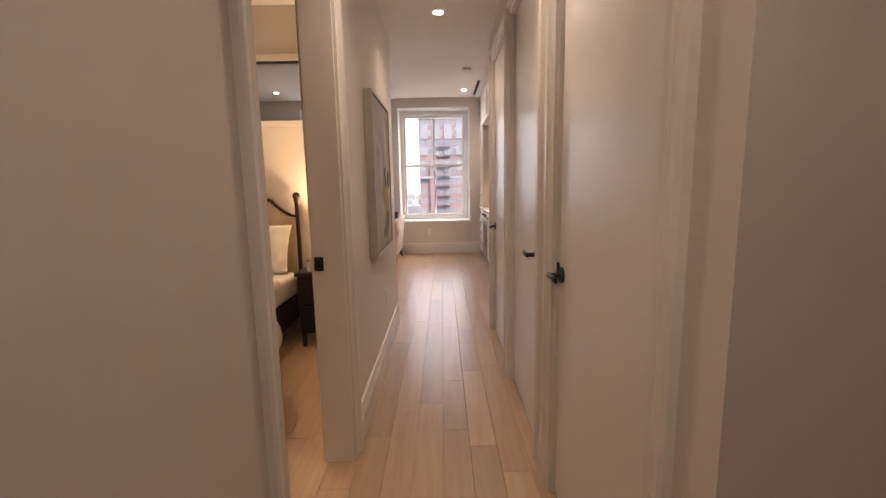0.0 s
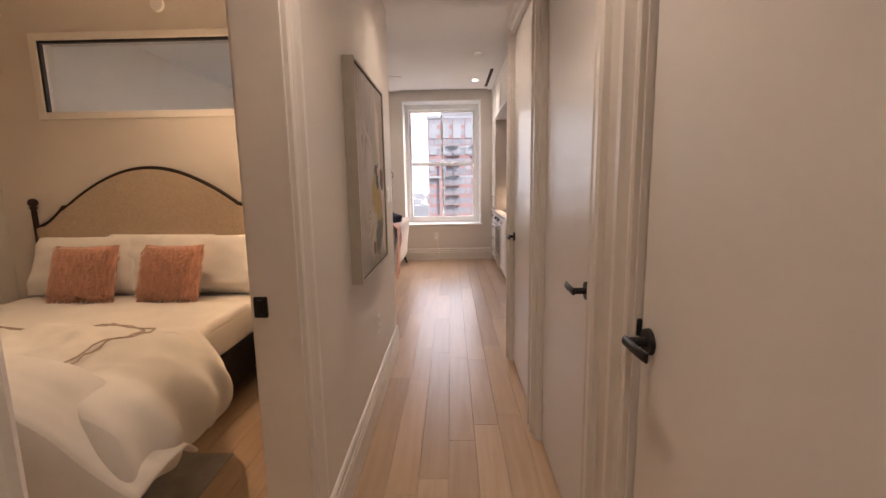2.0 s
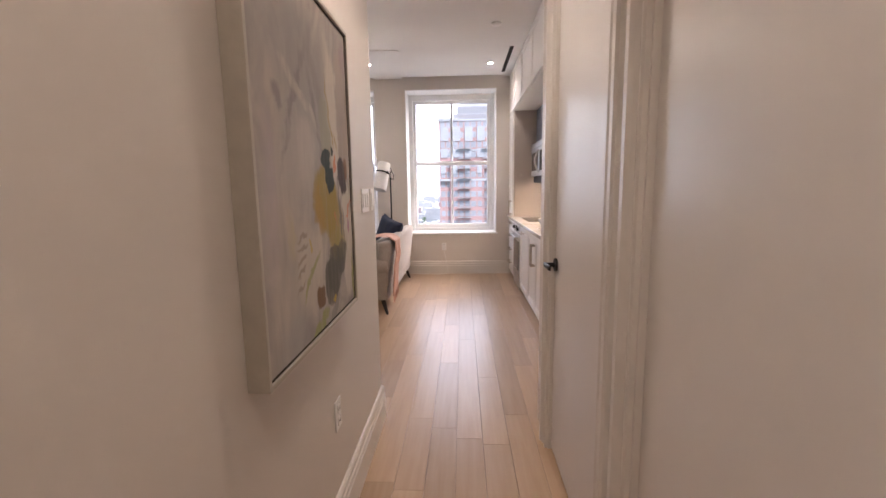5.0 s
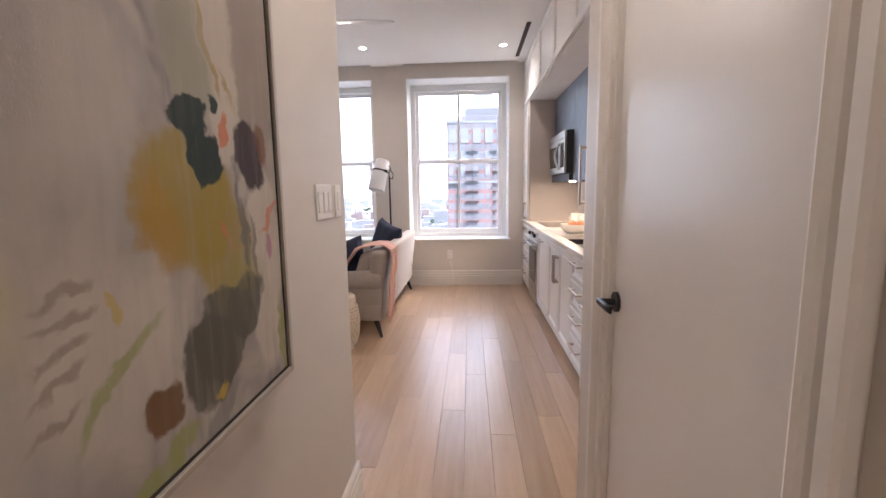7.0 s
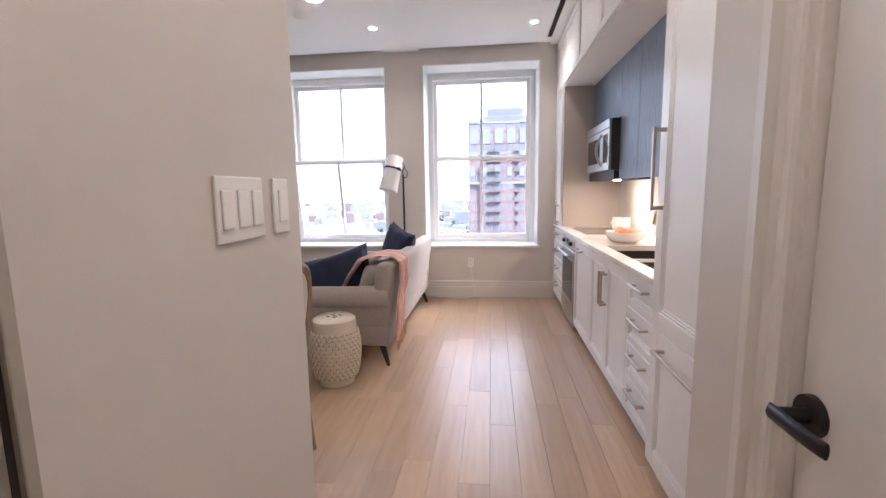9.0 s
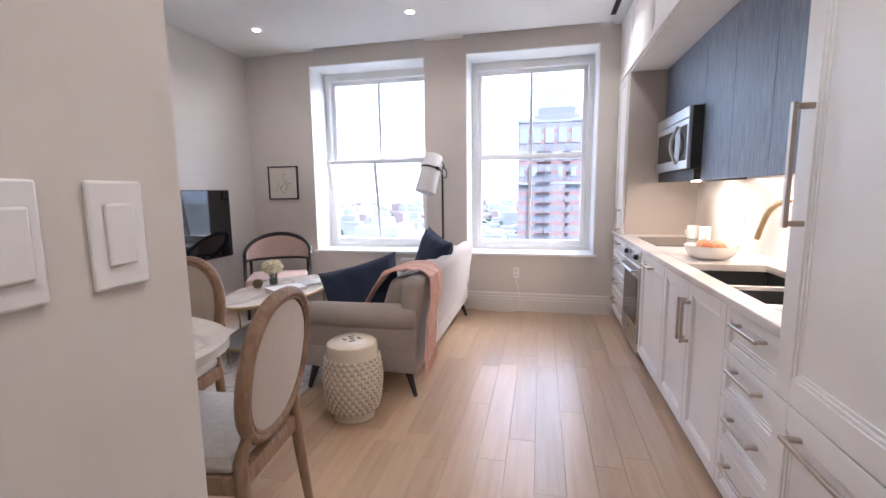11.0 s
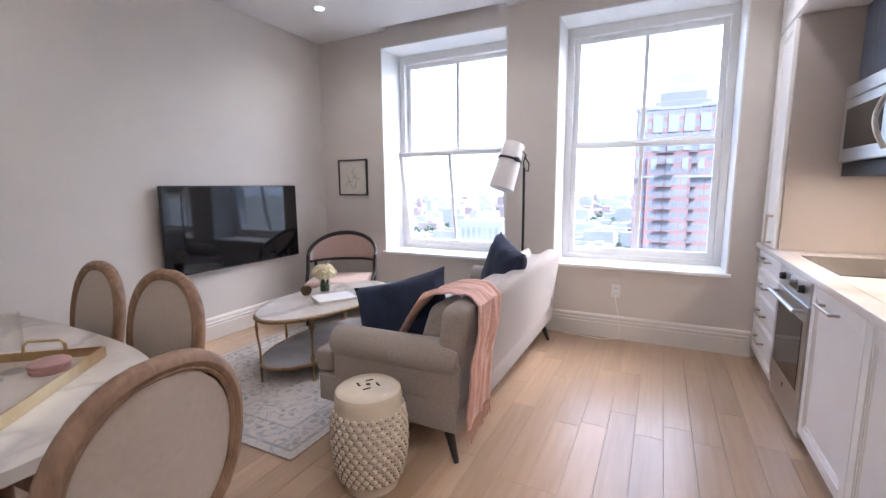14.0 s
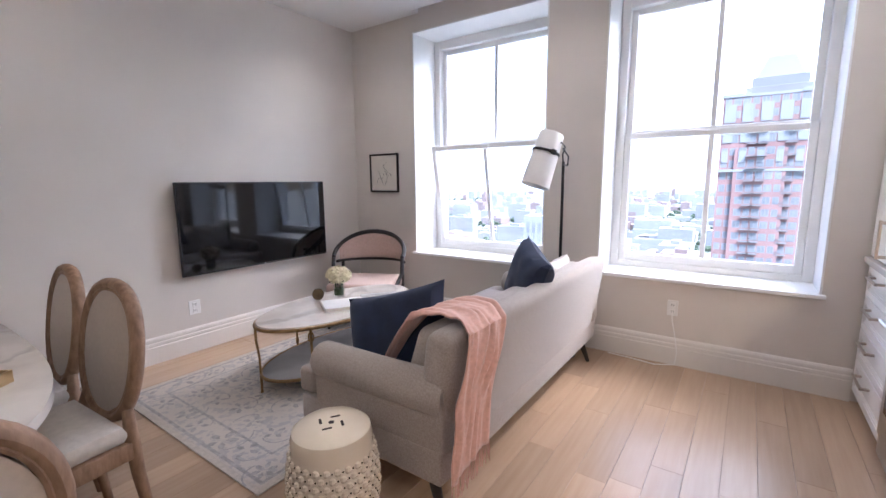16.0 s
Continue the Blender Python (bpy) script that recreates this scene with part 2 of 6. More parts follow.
# ---- mesh building ----
class Shape:
    """Collects simple solids into one mesh."""

    def __init__(self):
        self.bm = bmesh.new()

    def box(self, x0, x1, y0, y1, z0, z1, bevel=0.0, segments=2, m=None):
        bm = bmesh.new() if bevel else self.bm
        vs = [bm.verts.new((x, y, z)) for z in (z0, z1) for y in (y0, y1) for x in (x0, x1)]
        for f in ((0, 2, 3, 1), (4, 5, 7, 6), (0, 1, 5, 4), (2, 6, 7, 3), (0, 4, 6, 2), (1, 3, 7, 5)):
            bm.faces.new([vs[i] for i in f])
        if bevel:
            bmesh.ops.bevel(bm, geom=bm.edges[:], offset=bevel, segments=segments, affect="EDGES", profile=0.5)
            bm.verts.index_update()
            vs = [self.bm.verts.new(v.co) for v in bm.verts]
            for f in bm.faces:
                self.bm.faces.new([vs[v.index] for v in f.verts])
            bm.free()
        if m is not None:
            for v in vs:
                v.co = m @ v.co
        return self

    def cyl(self, p, q, r0, r1=None, seg=16):
        p, q = Vector(p), Vector(q)
        d = q - p
        m = Matrix.Translation((p + q) / 2) @ d.to_track_quat("Z", "Y").to_matrix().to_4x4()
        bmesh.ops.create_cone(self.bm, cap_ends=True, segments=seg, radius1=r0, radius2=r0 if r1 is None else r1, depth=d.length, matrix=m)
        return self

    def ball(self, c, r, sx=1, sy=1, sz=1, seg=14):
        k = max(4, seg // 2)
        rings = [[self.bm.verts.new((c[0] + r * sx * math.sin(math.pi * j / k) * math.cos(2 * math.pi * i / seg), c[1] + r * sy * math.sin(math.pi * j / k) * math.sin(2 * math.pi * i / seg),
                                     c[2] + r * sz * math.cos(math.pi * j / k))) for i in range(seg)] for j in range(1, k)]
        top, low = self.bm.verts.new((c[0], c[1], c[2] + r * sz)), self.bm.verts.new((c[0], c[1], c[2] - r * sz))
        for a, b in zip(rings, rings[1:]):
            for i in range(seg):
                self.bm.faces.new((a[i], b[i], b[(i + 1) % seg], a[(i + 1) % seg]))
        for i in range(seg):
            self.bm.faces.new((top, rings[0][i], rings[0][(i + 1) % seg]))
            self.bm.faces.new((low, rings[-1][(i + 1) % seg], rings[-1][i]))
        return self

    def lathe(self, profile, seg=32, at=(0, 0, 0)):
        rings = [[self.bm.verts.new((at[0] + r * math.cos(2 * math.pi * i / seg), at[1] + r * math.sin(2 * math.pi * i / seg), at[2] + z))
                  for i in range(seg)] for r, z in profile]
        for a, b in zip(rings, rings[1:]):
            for i in range(seg):
                self.bm.faces.new((a[i], a[(i + 1) % seg], b[(i + 1) % seg], b[i]))
        for ring, flip in ((rings[0], True), (rings[-1], False)):
            self.bm.faces.new(ring[::-1] if flip else ring)
        return self

    def tube(self, pts, r, seg=8, close=False, ry=None):
        """A bar swept along points; r may be a list of radii, ry a second half-width."""
        pts = [Vector(p) for p in pts]
        k = len(pts)
        rs = r if isinstance(r, (list, tuple)) else [r] * k
        rings, up = [], None
        for i, p in enumerate(pts):
            a = pts[(i - 1) % k] if close or i else p
            b = pts[(i + 1) % k] if close or i < k - 1 else p
            t = (b - a).normalized()
            if up is None:
                up = Vector((0, 0, 1)) if abs(t.z) < 0.9 else Vector((1, 0, 0))
            s = t.cross(up).normalized()
            up = s.cross(t).normalized()
            rr = rs[i]
            rings.append([self.bm.verts.new(p + s * math.cos(2 * math.pi * j / seg) * rr + up * math.sin(2 * math.pi * j / seg) * (ry or rr)) for j in range(seg)])
        pairs = list(zip(rings, rings[1:])) + ([(rings[-1], rings[0])] if close else [])
        for a, b in pairs:
            for j in range(seg):
                self.bm.faces.new((a[j], a[(j + 1) % seg], b[(j + 1) % seg], b[j]))
        if not close:
            self.bm.faces.new(rings[0][::-1])
            self.bm.faces.new(rings[-1])
        return self

    def slab(self, outline, thick, m=None, bevel=0.0):
        """A flat plate: an outline in x, y from z 0 to thick, then moved by m."""
        low = [self.bm.verts.new((x, y, 0)) for x, y in outline]
        high = [self.bm.verts.new((x, y, thick)) for x, y in outline]
        n = len(outline)
        f0, f1 = self.bm.faces.new(low[::-1]), self.bm.faces.new(high)
        for i in range(n):
            self.bm.faces.new((low[i], low[(i + 1) % n], high[(i + 1) % n], high[i]))
        if bevel:
            es = list(set(f0.edges) | set(f1.edges))
            r = bmesh.ops.bevel(self.bm, geom=es, offset=bevel, segments=2, affect="EDGES", profile=0.5)
            vs = set(low + high) | set(r["verts"])
            vs = [v for v in vs if v.is_valid]
        else:
            vs = low + high
        if m is not None:
            for v in vs:
                v.co = m @ v.co
        return self

    def strip(self, profile, p, q, side):
        """A moulding: profile of (out, up) swept from p to q, out along side."""
        p, q, side = Vector(p), Vector(q), Vector(side)
        up = Vector((0, 0, 1)) if abs((q - p).normalized().z) < 0.5 else side.cross(q - p).normalized()
        rings = [[self.bm.verts.new(e + side * o + up * h) for o, h in profile] for e in (p, q)]
        n = len(profile)
        for i in range(n):
            self.bm.faces.new((rings[0][i], rings[0][(i + 1) % n], rings[1][(i + 1) % n], rings[1][i]))
        self.bm.faces.new(rings[0][::-1])
        self.bm.faces.new(rings[1])
        return self

    def grid(self, nu, nv, f, close_u=False):
        """A sheet: f(u, v) gives the place."""
        vs = [[self.bm.verts.new(f(i / (nu if close_u else nu - 1), j / (nv - 1))) for j in range(nv)] for i in range(nu)]
        for i in range(nu if close_u else nu - 1):
            for j in range(nv - 1):
                k = (i + 1) % nu
                self.bm.faces.new((vs[i][j], vs[k][j], vs[k][j + 1], vs[i][j + 1]))
        return self

    def make(self, name, mat, parent=None, smooth=False, m=None):
        bmesh.ops.recalc_face_normals(self.bm, faces=self.bm.faces[:])
        me = bpy.data.meshes.new(name)
        self.bm.to_mesh(me)
        self.bm.free()
        me.materials.append(mat)
        if smooth:
            me.polygons.foreach_set("use_smooth", [True] * len(me.polygons))
            me.set_sharp_from_angle(angle=radians(38))
        ob = new(name, me)
        if parent:
            ob.parent = parent
        if m is not None:
            ob.matrix_local = m
        return ob


def thing(name, label, category, x=0, y=0, z=0, rz=0, group="", kind=""):
    ob = new(name)
    ob.matrix_world = pose(x, y, z, 0, 0, rz)
    return tagged(ob, label, category, group, kind)


def part(ob, label):
    return tagged(ob, label)


def structure(ob, label, category):
    return tagged(ob, label, category, kind="structure")


def soften(ob, levels=1):
    s = ob.modifiers.new("soft", "SUBSURF")
    s.levels = s.render_levels = levels
    return ob


def wall_mesh(name, mat, u0, u1, z0, z1, holes, to, thick):
    """A wall with openings cut through it. to(u, w, z): the place, w from 0 at the face to thick."""
    us = sorted({u0, u1, *[h[0] for h in holes], *[h[1] for h in holes]})
    zs = sorted({z0, z1, *[h[2] for h in holes], *[h[3] for h in holes]})
    solid = {}
    for i in range(len(us) - 1):
        for k in range(len(zs) - 1):
            cu, cz = (us[i] + us[i + 1]) / 2, (zs[k] + zs[k + 1]) / 2
            solid[i, k] = not any(h[0] < cu < h[1] and h[2] < cz < h[3] for h in holes)
    s = Shape()
    cache = {}

    def v(u, w, z):
        key = (u, w, z)
        if key not in cache:
            cache[key] = s.bm.verts.new(to(u, w, z))
        return cache[key]

    for (i, k), on in solid.items():
        if not on:
            continue
        a, b, c, d = us[i], us[i + 1], zs[k], zs[k + 1]
        for w in (0, thick):
            s.bm.faces.new((v(a, w, c), v(b, w, c), v(b, w, d), v(a, w, d)))
        for di, dk, e in ((-1, 0, ((a, c), (a, d))), (1, 0, ((b, c), (b, d))), (0, -1, ((a, c), (b, c))), (0, 1, ((a, d), (b, d)))):
            if not solid.get((i + di, k + dk), False):
                (p, q), (r, t) = e
                s.bm.faces.new((v(p, 0, q), v(r, 0, t), v(r, thick, t), v(p, thick, q)))
    return s.make(name, mat)
# ---- large structure ----
YB, XL, XH, XR, ZC, ZH = 7.48, -3.41, -0.425, 0.47, 2.885, 2.60   # window wall, tv wall, hall walls, ceilings
YE, YBED = 3.24, 3.10                                              # hall wall end, headboard wall face
XK = 1.37                                                          # kitchen back wall
W1, W2, WZ = (-2.594, -1.232), (-0.785, 0.556), (0.63, 2.73)

structure(wall_mesh("wall_window", WALL, XL - 0.2, XK + 0.2, -0.2, 3.3, [(*W1, *WZ), (*W2, *WZ)], lambda u, w, z: (u, YB + w, z), 0.50),
          "pale greige painted wall with two tall windows", "wall")
structure(wall_mesh("wall_tv", WALL, 3.10, YB, -0.2, 3.3, [], lambda u, w, z: (XL - w, u, z), 0.2), "pale greige painted living room wall", "wall")
TR = (-2.935, -1.00, 1.90, 2.40)   # high glazed opening over the bed
structure(wall_mesh("wall_bedroom", WALL, -4.6, XH, -0.2, 3.3, [TR], lambda u, w, z: (u, YBED + w, z), YE - YBED),
          "painted partition with a high internal window", "wall")
structure(wall_mesh("wall_hall_left", WALL, -3.0, YBED, -0.2, 3.3, [(0.25, 1.11, -0.2, 2.36)], lambda u, w, z: (XH - w, u, z), 0.135),
          "cream painted hall wall with bedroom doorway", "wall")
DOORS = ((0.03, 0.86), (1.17, 1.95), (2.19, 2.98))
DT = 2.33
structure(wall_mesh("wall_hall_right", WALL, -0.19, 3.28, -0.2, 3.3, [(a, b, -0.2, DT) for a, b in DOORS], lambda u, w, z: (XR + w, u, z), 0.12),
          "cream painted hall wall with three doorways", "wall")
structure(wall_mesh("wall_entry", WALL, XR + 0.12, 2.2, -0.2, 3.3, [], lambda u, w, z: (u, -0.19 + w, z), 0.12), "painted entry return wall", "wall")
structure(wall_mesh("wall_entry_side", WALL, -3.0, -0.19, -0.2, 3.3, [], lambda u, w, z: (2.0 + w, u, z), 0.12), "painted entry side wall", "wall")
structure(wall_mesh("wall_entry_back", WALL, -0.6, 2.2, -0.2, 3.3, [], lambda u, w, z: (u, -3.0 - w, z), 0.12), "painted entry back wall", "wall")
structure(wall_mesh("wall_kitchen", WALL, 3.20, YB, -0.2, 3.3, [], lambda u, w, z: (XK + w, u, z), 0.2), "painted wall behind kitchen cabinets", "wall")
structure(wall_mesh("wall_closet", WALL, -0.07, 3.20, -0.2, 3.3, [], lambda u, w, z: (XK + w, u, z), 0.1), "painted closet wall", "wall")
structure(wall_mesh("wall_closet_end", WALL, XR + 0.12, XK, -0.2, 3.3, [], lambda u, w, z: (u, 3.16 + w, z), 0.12), "painted wall beside pantry", "wall")
structure(wall_mesh("wall_bedroom_left", WALL, -3.0, YBED, -0.2, 3.3, [], lambda u, w, z: (-3.36 - w, u, z), 0.15), "painted bedroom side wall", "wall")
structure(wall_mesh("wall_bedroom_back", WALL, -3.5, -0.56, -0.2, 3.3, [], lambda u, w, z: (u, -1.2 - w, z), 0.15), "painted bedroom back wall", "wall")

POCK = 0.09
s = Shape()
s.box(XL, XK, YE, YB - POCK, ZC, ZC + 0.12)
for a, b in ((XL, -2.52), (W1[1], W2[0] - 0.03), (0.66, XK)):
    s.box(a, b, YB - POCK, YB, ZC, ZC + 0.12)
for a, b in ((-2.52, W1[1]), (W2[0] - 0.03, 0.66)):
    s.box(a, b, YB - POCK, YB, ZC + 0.2, ZC + 0.3)
    s.box(a, b, YB - POCK - 0.03, YB - POCK - 0.002, ZC + 0.12, ZC + 0.3)
structure(s.make("ceiling", CEIL), "white painted ceiling with shade pockets at the windows", "ceiling")
s = Shape().box(XH, XR, -3.0, YE, ZH, ZH + 0.12)
s.box(XH, XR, YE - 0.04, YE, ZH + 0.12, ZC + 0.12)
s.box(XR, XK, YE - 0.04, YE, ZH + 0.122, ZC + 0.12)
s.box(XR, 2.0, -3.0, -0.19, ZH, ZH + 0.12).box(XR + 0.12, XK, -0.07, 3.08, ZH, ZH + 0.12)
structure(s.make("ceiling_hall", CEIL), "white lower hall ceiling", "ceiling")
structure(Shape().box(-3.36, XH - 0.135, -1.2, YBED, 2.85, 2.97).make("ceiling_bedroom", CEIL), "white bedroom ceiling", "ceiling")

s = Shape().box(-4.6, 2.3, -3.2, 7.9, -0.25, -0.014)
floor = structure(s.make("floor", SUBFLOOR), "warm oak plank floor", "floor")

# window reveal linings, sills and sashes
def window_unit(name, x0, x1, tilted):
    z0, z1 = WZ
    root = thing(name, "white painted double-hung window with two lights per sash", "window", (x0 + x1) / 2, YB, z0, kind="structure")
    w, h, d = x1 - x0, z1 - z0, 0.38
    s = Shape()
    s.box(-w / 2, -w / 2 + 0.012, -0.004, d, 0.0, h, 0.002).box(w / 2 - 0.012, w / 2, -0.004, d, 0, h, 0.002)
    s.box(-w / 2 + 0.012, w / 2 - 0.012, -0.004, d, h - 0.012, h, 0.002)
    s.make("lining", WHITE, root)
    Shape().box(-w / 2 - 0.02, w / 2 + 0.02, -0.03, d, -0.022, 0.004, 0.005).make("sill", WHITE, root)
    s = Shape()
    f = 0.072
    y0, y1 = d - 0.035, d + 0.10
    s.box(-w / 2 + 0.012, -w / 2 + f, y0, y1, 0.004, h - 0.012, 0.004).box(w / 2 - f, w / 2 - 0.012, y0, y1, 0.004, h - 0.012, 0.004)
    s.box(-w / 2 + f, w / 2 - f, y0, y1, h - f - 0.02, h - 0.012, 0.004).box(-w / 2 + f, w / 2 - f, y0, y1, 0.004, 0.05, 0.004)
    s.make("frame", WHITE, root)
    zm = 1.05
    for nm, za, zb, yo in (("lower_sash", 0.05, zm + 0.02, 0.0), ("upper_sash", zm - 0.02, h - f - 0.02, 0.045)):
        sa = new(nm)
        sa.parent = root
        tilt = 10 if (tilted and nm == "lower_sash") else 0
        sa.matrix_local = pose(0, d + yo, za, tilt, 0, 0)
        hh, ww = zb - za, w / 2 - f - 0.002
        s = Shape()
        r = 0.046
        s.box(-ww, -ww + r, -0.02, 0.02, 0, hh, 0.005).box(ww - r, ww, -0.02, 0.02, 0, hh, 0.005)
        s.box(-ww + r, ww - r, -0.02, 0.02, 0, r + 0.015, 0.005).box(-ww + r, ww - r, -0.02, 0.02, hh - r, hh, 0.005)
        s.box(-0.017, 0.017, -0.016, 0.016, r + 0.015, hh - r, 0.004)
        s.make("sash_frame", WHITE, sa)
        for a, b in ((-ww + r, -0.017), (0.017, ww - r)):
            g = Shape().box(a, b, -0.003, 0.003, r + 0.015, hh - r).make("pane", PANE, sa)
            g.visible_shadow = False
        if nm == "lower_sash":
            Shape().box(-0.05, 0.05, -0.035, -0.02, hh - 0.03, hh - 0.01, 0.004).make("sash_lock", WHITE, sa)
    if tilted:
        Shape().box(-w / 2 + 0.02, -w / 2 + 0.05, d + 0.03, d + 0.06, 0.1, zm, 0.002).make("jamb_track", RUBBER, root)
    return root


window_unit("window_1", *W1, True)
window_unit("window_2", *W2, False)

# baseboards: tall, with stepped grooves at the top
BASE = [(0, 0), (0.018, 0), (0.018, 0.125), (0.013, 0.132), (0.016, 0.138), (0.016, 0.155), (0.010, 0.162), (0.013, 0.168), (0.013, 0.185), (0.006, 0.198), (0, 0.2)]
s = Shape()
for p, q, d in (((XL, YB, 0), (0.74, YB, 0), (0, -1, 0)), ((XL, YE, 0), (XL, YB, 0), (1, 0, 0)), ((XL, YE, 0), (XH, YE, 0), (0, 1, 0)),
                ((XH, 1.235, 0), (XH, YE + 0.018, 0), (1, 0, 0)), ((XR, 1.0, 0), (XR, 1.03, 0), (-1, 0, 0))):
    s.strip(BASE, p, q, d)
structure(s.make("baseboard", TRIM), "tall white moulded baseboard", "baseboard")


# fluted door casings and flush doors
def casing(s, face, out, y0, y1, z1, w=0.09):
    """Casing round an opening in a wall that runs along y."""
    prof = [(0, 0), (0.014, 0), (0.018, 0.008), (0.014, 0.016), (0.011, 0.034), (0.021, 0.040), (0.011, 0.048), (0.011, 0.056), (0.028, 0.062), (0.028, 0.084), (0.020, w), (0, w)]
    for y, sg in ((y0, -1), (y1, 1)):
        rings = [[s.bm.verts.new((face + out * o, y + sg * h, z)) for o, h in prof] for z in (0.0, z1 + 0.0)]
        top = [s.bm.verts.new((face + out * o, y + sg * h, z1 + h)) for o, h in prof]
        n = len(prof)
        for i in range(n):
            for a, b in ((rings[0], top),):
                s.bm.faces.new((a[i], a[(i + 1) % n], b[(i + 1) % n], b[i]))
        s.bm.faces.new(rings[0])
        for v in rings[1]:
            s.bm.verts.remove(v)
        if sg == -1:
            first = top
        else:
            for i in range(n):
                s.bm.faces.new((first[i], first[(i + 1) % n], top[(i + 1) % n], top[i]))


def lever(root, x, y, z, toward, out):
    """A round rose with a flat lever pointing along y; on a face at x, out of the face by out."""
    s = Shape().cyl((x, y, z), (x + out * 0.010, y, z), 0.031, 0.030, 28).cyl((x + out * 0.010, y, z), (x + out * 0.05, y, z), 0.011, 0.011, 16)
    s.tube([(x + out * 0.052, y - 0.014 * toward, z), (x + out * 0.052, y - 0.010 * toward, z), (x + out * 0.052, y + 0.06 * toward, z),
            (x + out * 0.050, y + 0.090 * toward, z), (x + out * 0.049, y + 0.096 * toward, z)], [0.004, 0.008, 0.0075, 0.007, 0.004], 12, ry=0.012)
    return s.make("handle", BLACKM, root, smooth=True)


for k, ((a, b), hy, hz, tw) in enumerate(zip(DOORS, (0.806, 1.255, 2.94), (0.968, 0.975, 0.952), (-1, 1, -1))):
    root = thing("door_%d" % (k + 1), "closed flush white door with black lever handle", "door", kind="structure")
    xf = XR + 0.016
    s = Shape().box(xf, xf + 0.04, a + 0.012, b - 0.012, 0.008, DT - 0.012, 0.002)
    s.make("leaf", DOORP, root)
    s = Shape()
    s.box(XR - 0.001, XR + 0.12, a, a + 0.009, 0, DT).box(XR - 0.001, XR + 0.12, b - 0.009, b, 0, DT).box(XR - 0.001, XR + 0.12, a + 0.009, b - 0.009, DT - 0.009, DT)
    s.box(xf + 0.042, xf + 0.055, a + 0.009, a + 0.025, 0, DT - 0.009).box(xf + 0.042, xf + 0.055, b - 0.025, b - 0.009, 0, DT - 0.009)
    s.make("jamb", TRIM, root)
    s = Shape()
    casing(s, XR, -1, a, b, DT)
    s.make("casing", TRIM, root)
    lever(root, xf, hy, hz, tw, -1)
    if k != 1:
        Shape().box(xf - 0.012, xf, hy - tw * 0.045 - 0.006, hy - tw * 0.045 + 0.006, hz - 0.002, hz + 0.042, 0.004).make("privacy_latch", BLACKM, root)

root = thing("door_4", "white bedroom doorway with dark pocket-door pull", "doorway", kind="structure")
s = Shape()
casing(s, XH, 1, 0.25, 1.11, 2.36)
s.make("casing", TRIM, root)
s = Shape()
for y0, y1 in ((0.25, 0.262), (1.098, 1.11)):
    s.box(XH - 0.137, XH + 0.001, y0, y1, 0, 2.36)
s.box(XH - 0.137, XH + 0.001, 0.262, 1.098, 2.348, 2.36)
s.make("jamb", TRIM, root)
Shape().box(XH - 0.134, XH - 0.092, 1.091, 1.0985, 0.945, 1.01, 0.005).box(XH - 0.124, XH - 0.102, 1.086, 1.092, 0.955, 1.0, 0.004).make("strike_plate", BLACKM, root)
s = Shape()
casing(s, XH - 0.135, -1, 0.25, 1.11, 2.36)
s.make("casing_inside", TRIM, root)
# internal window over the bed
root = thing("window_3", "high internal window with black edge and white frame", "window", kind="structure")
x0, x1, z0, z1 = TR
s = Shape()
for f in ((x0 - 0.05, x0, z0 - 0.05, z1 + 0.05), (x1, x1 + 0.05, z0 - 0.05, z1 + 0.05), (x0, x1, z1, z1 + 0.05), (x0, x1, z0 - 0.05, z0)):
    s.box(f[0], f[1], YBED - 0.012, YBED, f[2], f[3], 0.003)
s.make("frame", TRIM, root)
s = Shape()
for f in ((x0, x0 + 0.018, z0, z1), (x1 - 0.018, x1, z0, z1), (x0 + 0.018, x1 - 0.018, z1 - 0.018, z1)):
    s.box(f[0], f[1], YBED + 0.002, YBED + 0.03, f[2], f[3])
s.make("gasket", BLACKM, root)
Shape().box(x0 + 0.018, x1 - 0.018, YBED + 0.05, YBED + 0.058, z0, z1 - 0.018).make("pane", PANE, root).visible_shadow = False


# recessed downlights: the seen ones, and unseen ones added for light
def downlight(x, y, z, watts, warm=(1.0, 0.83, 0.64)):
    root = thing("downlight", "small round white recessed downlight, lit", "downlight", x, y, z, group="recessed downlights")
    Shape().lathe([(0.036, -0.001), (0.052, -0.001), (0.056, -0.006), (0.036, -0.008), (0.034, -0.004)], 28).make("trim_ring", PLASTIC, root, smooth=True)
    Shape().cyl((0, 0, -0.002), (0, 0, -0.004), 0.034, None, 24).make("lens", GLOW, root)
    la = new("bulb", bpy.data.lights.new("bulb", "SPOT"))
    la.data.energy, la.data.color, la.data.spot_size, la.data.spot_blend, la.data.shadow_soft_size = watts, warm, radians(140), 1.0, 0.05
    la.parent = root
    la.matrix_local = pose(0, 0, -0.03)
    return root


# Unseen: the y 4.6 pair, and y 3.75, added to brighten the kitchen fronts.
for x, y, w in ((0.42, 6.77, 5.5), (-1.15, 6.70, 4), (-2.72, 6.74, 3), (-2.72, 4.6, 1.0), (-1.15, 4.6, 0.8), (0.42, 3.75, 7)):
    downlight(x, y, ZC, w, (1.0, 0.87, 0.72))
# Hall: only the y 2.64 downlight is seen; the other two are added.
for y, w in ((2.64, 4.8), (0.9, 7.0), (-0.9, 7.4)):
    downlight(0.02, y, ZH, w)
# Both bedroom downlights are unseen, added to brighten bed and headboard wall.
for x, y, w in ((-1.6, 2.2, 13), (-2.6, 0.4, 8)):
    downlight(x, y, 2.85, w, (1.0, 0.72, 0.44))
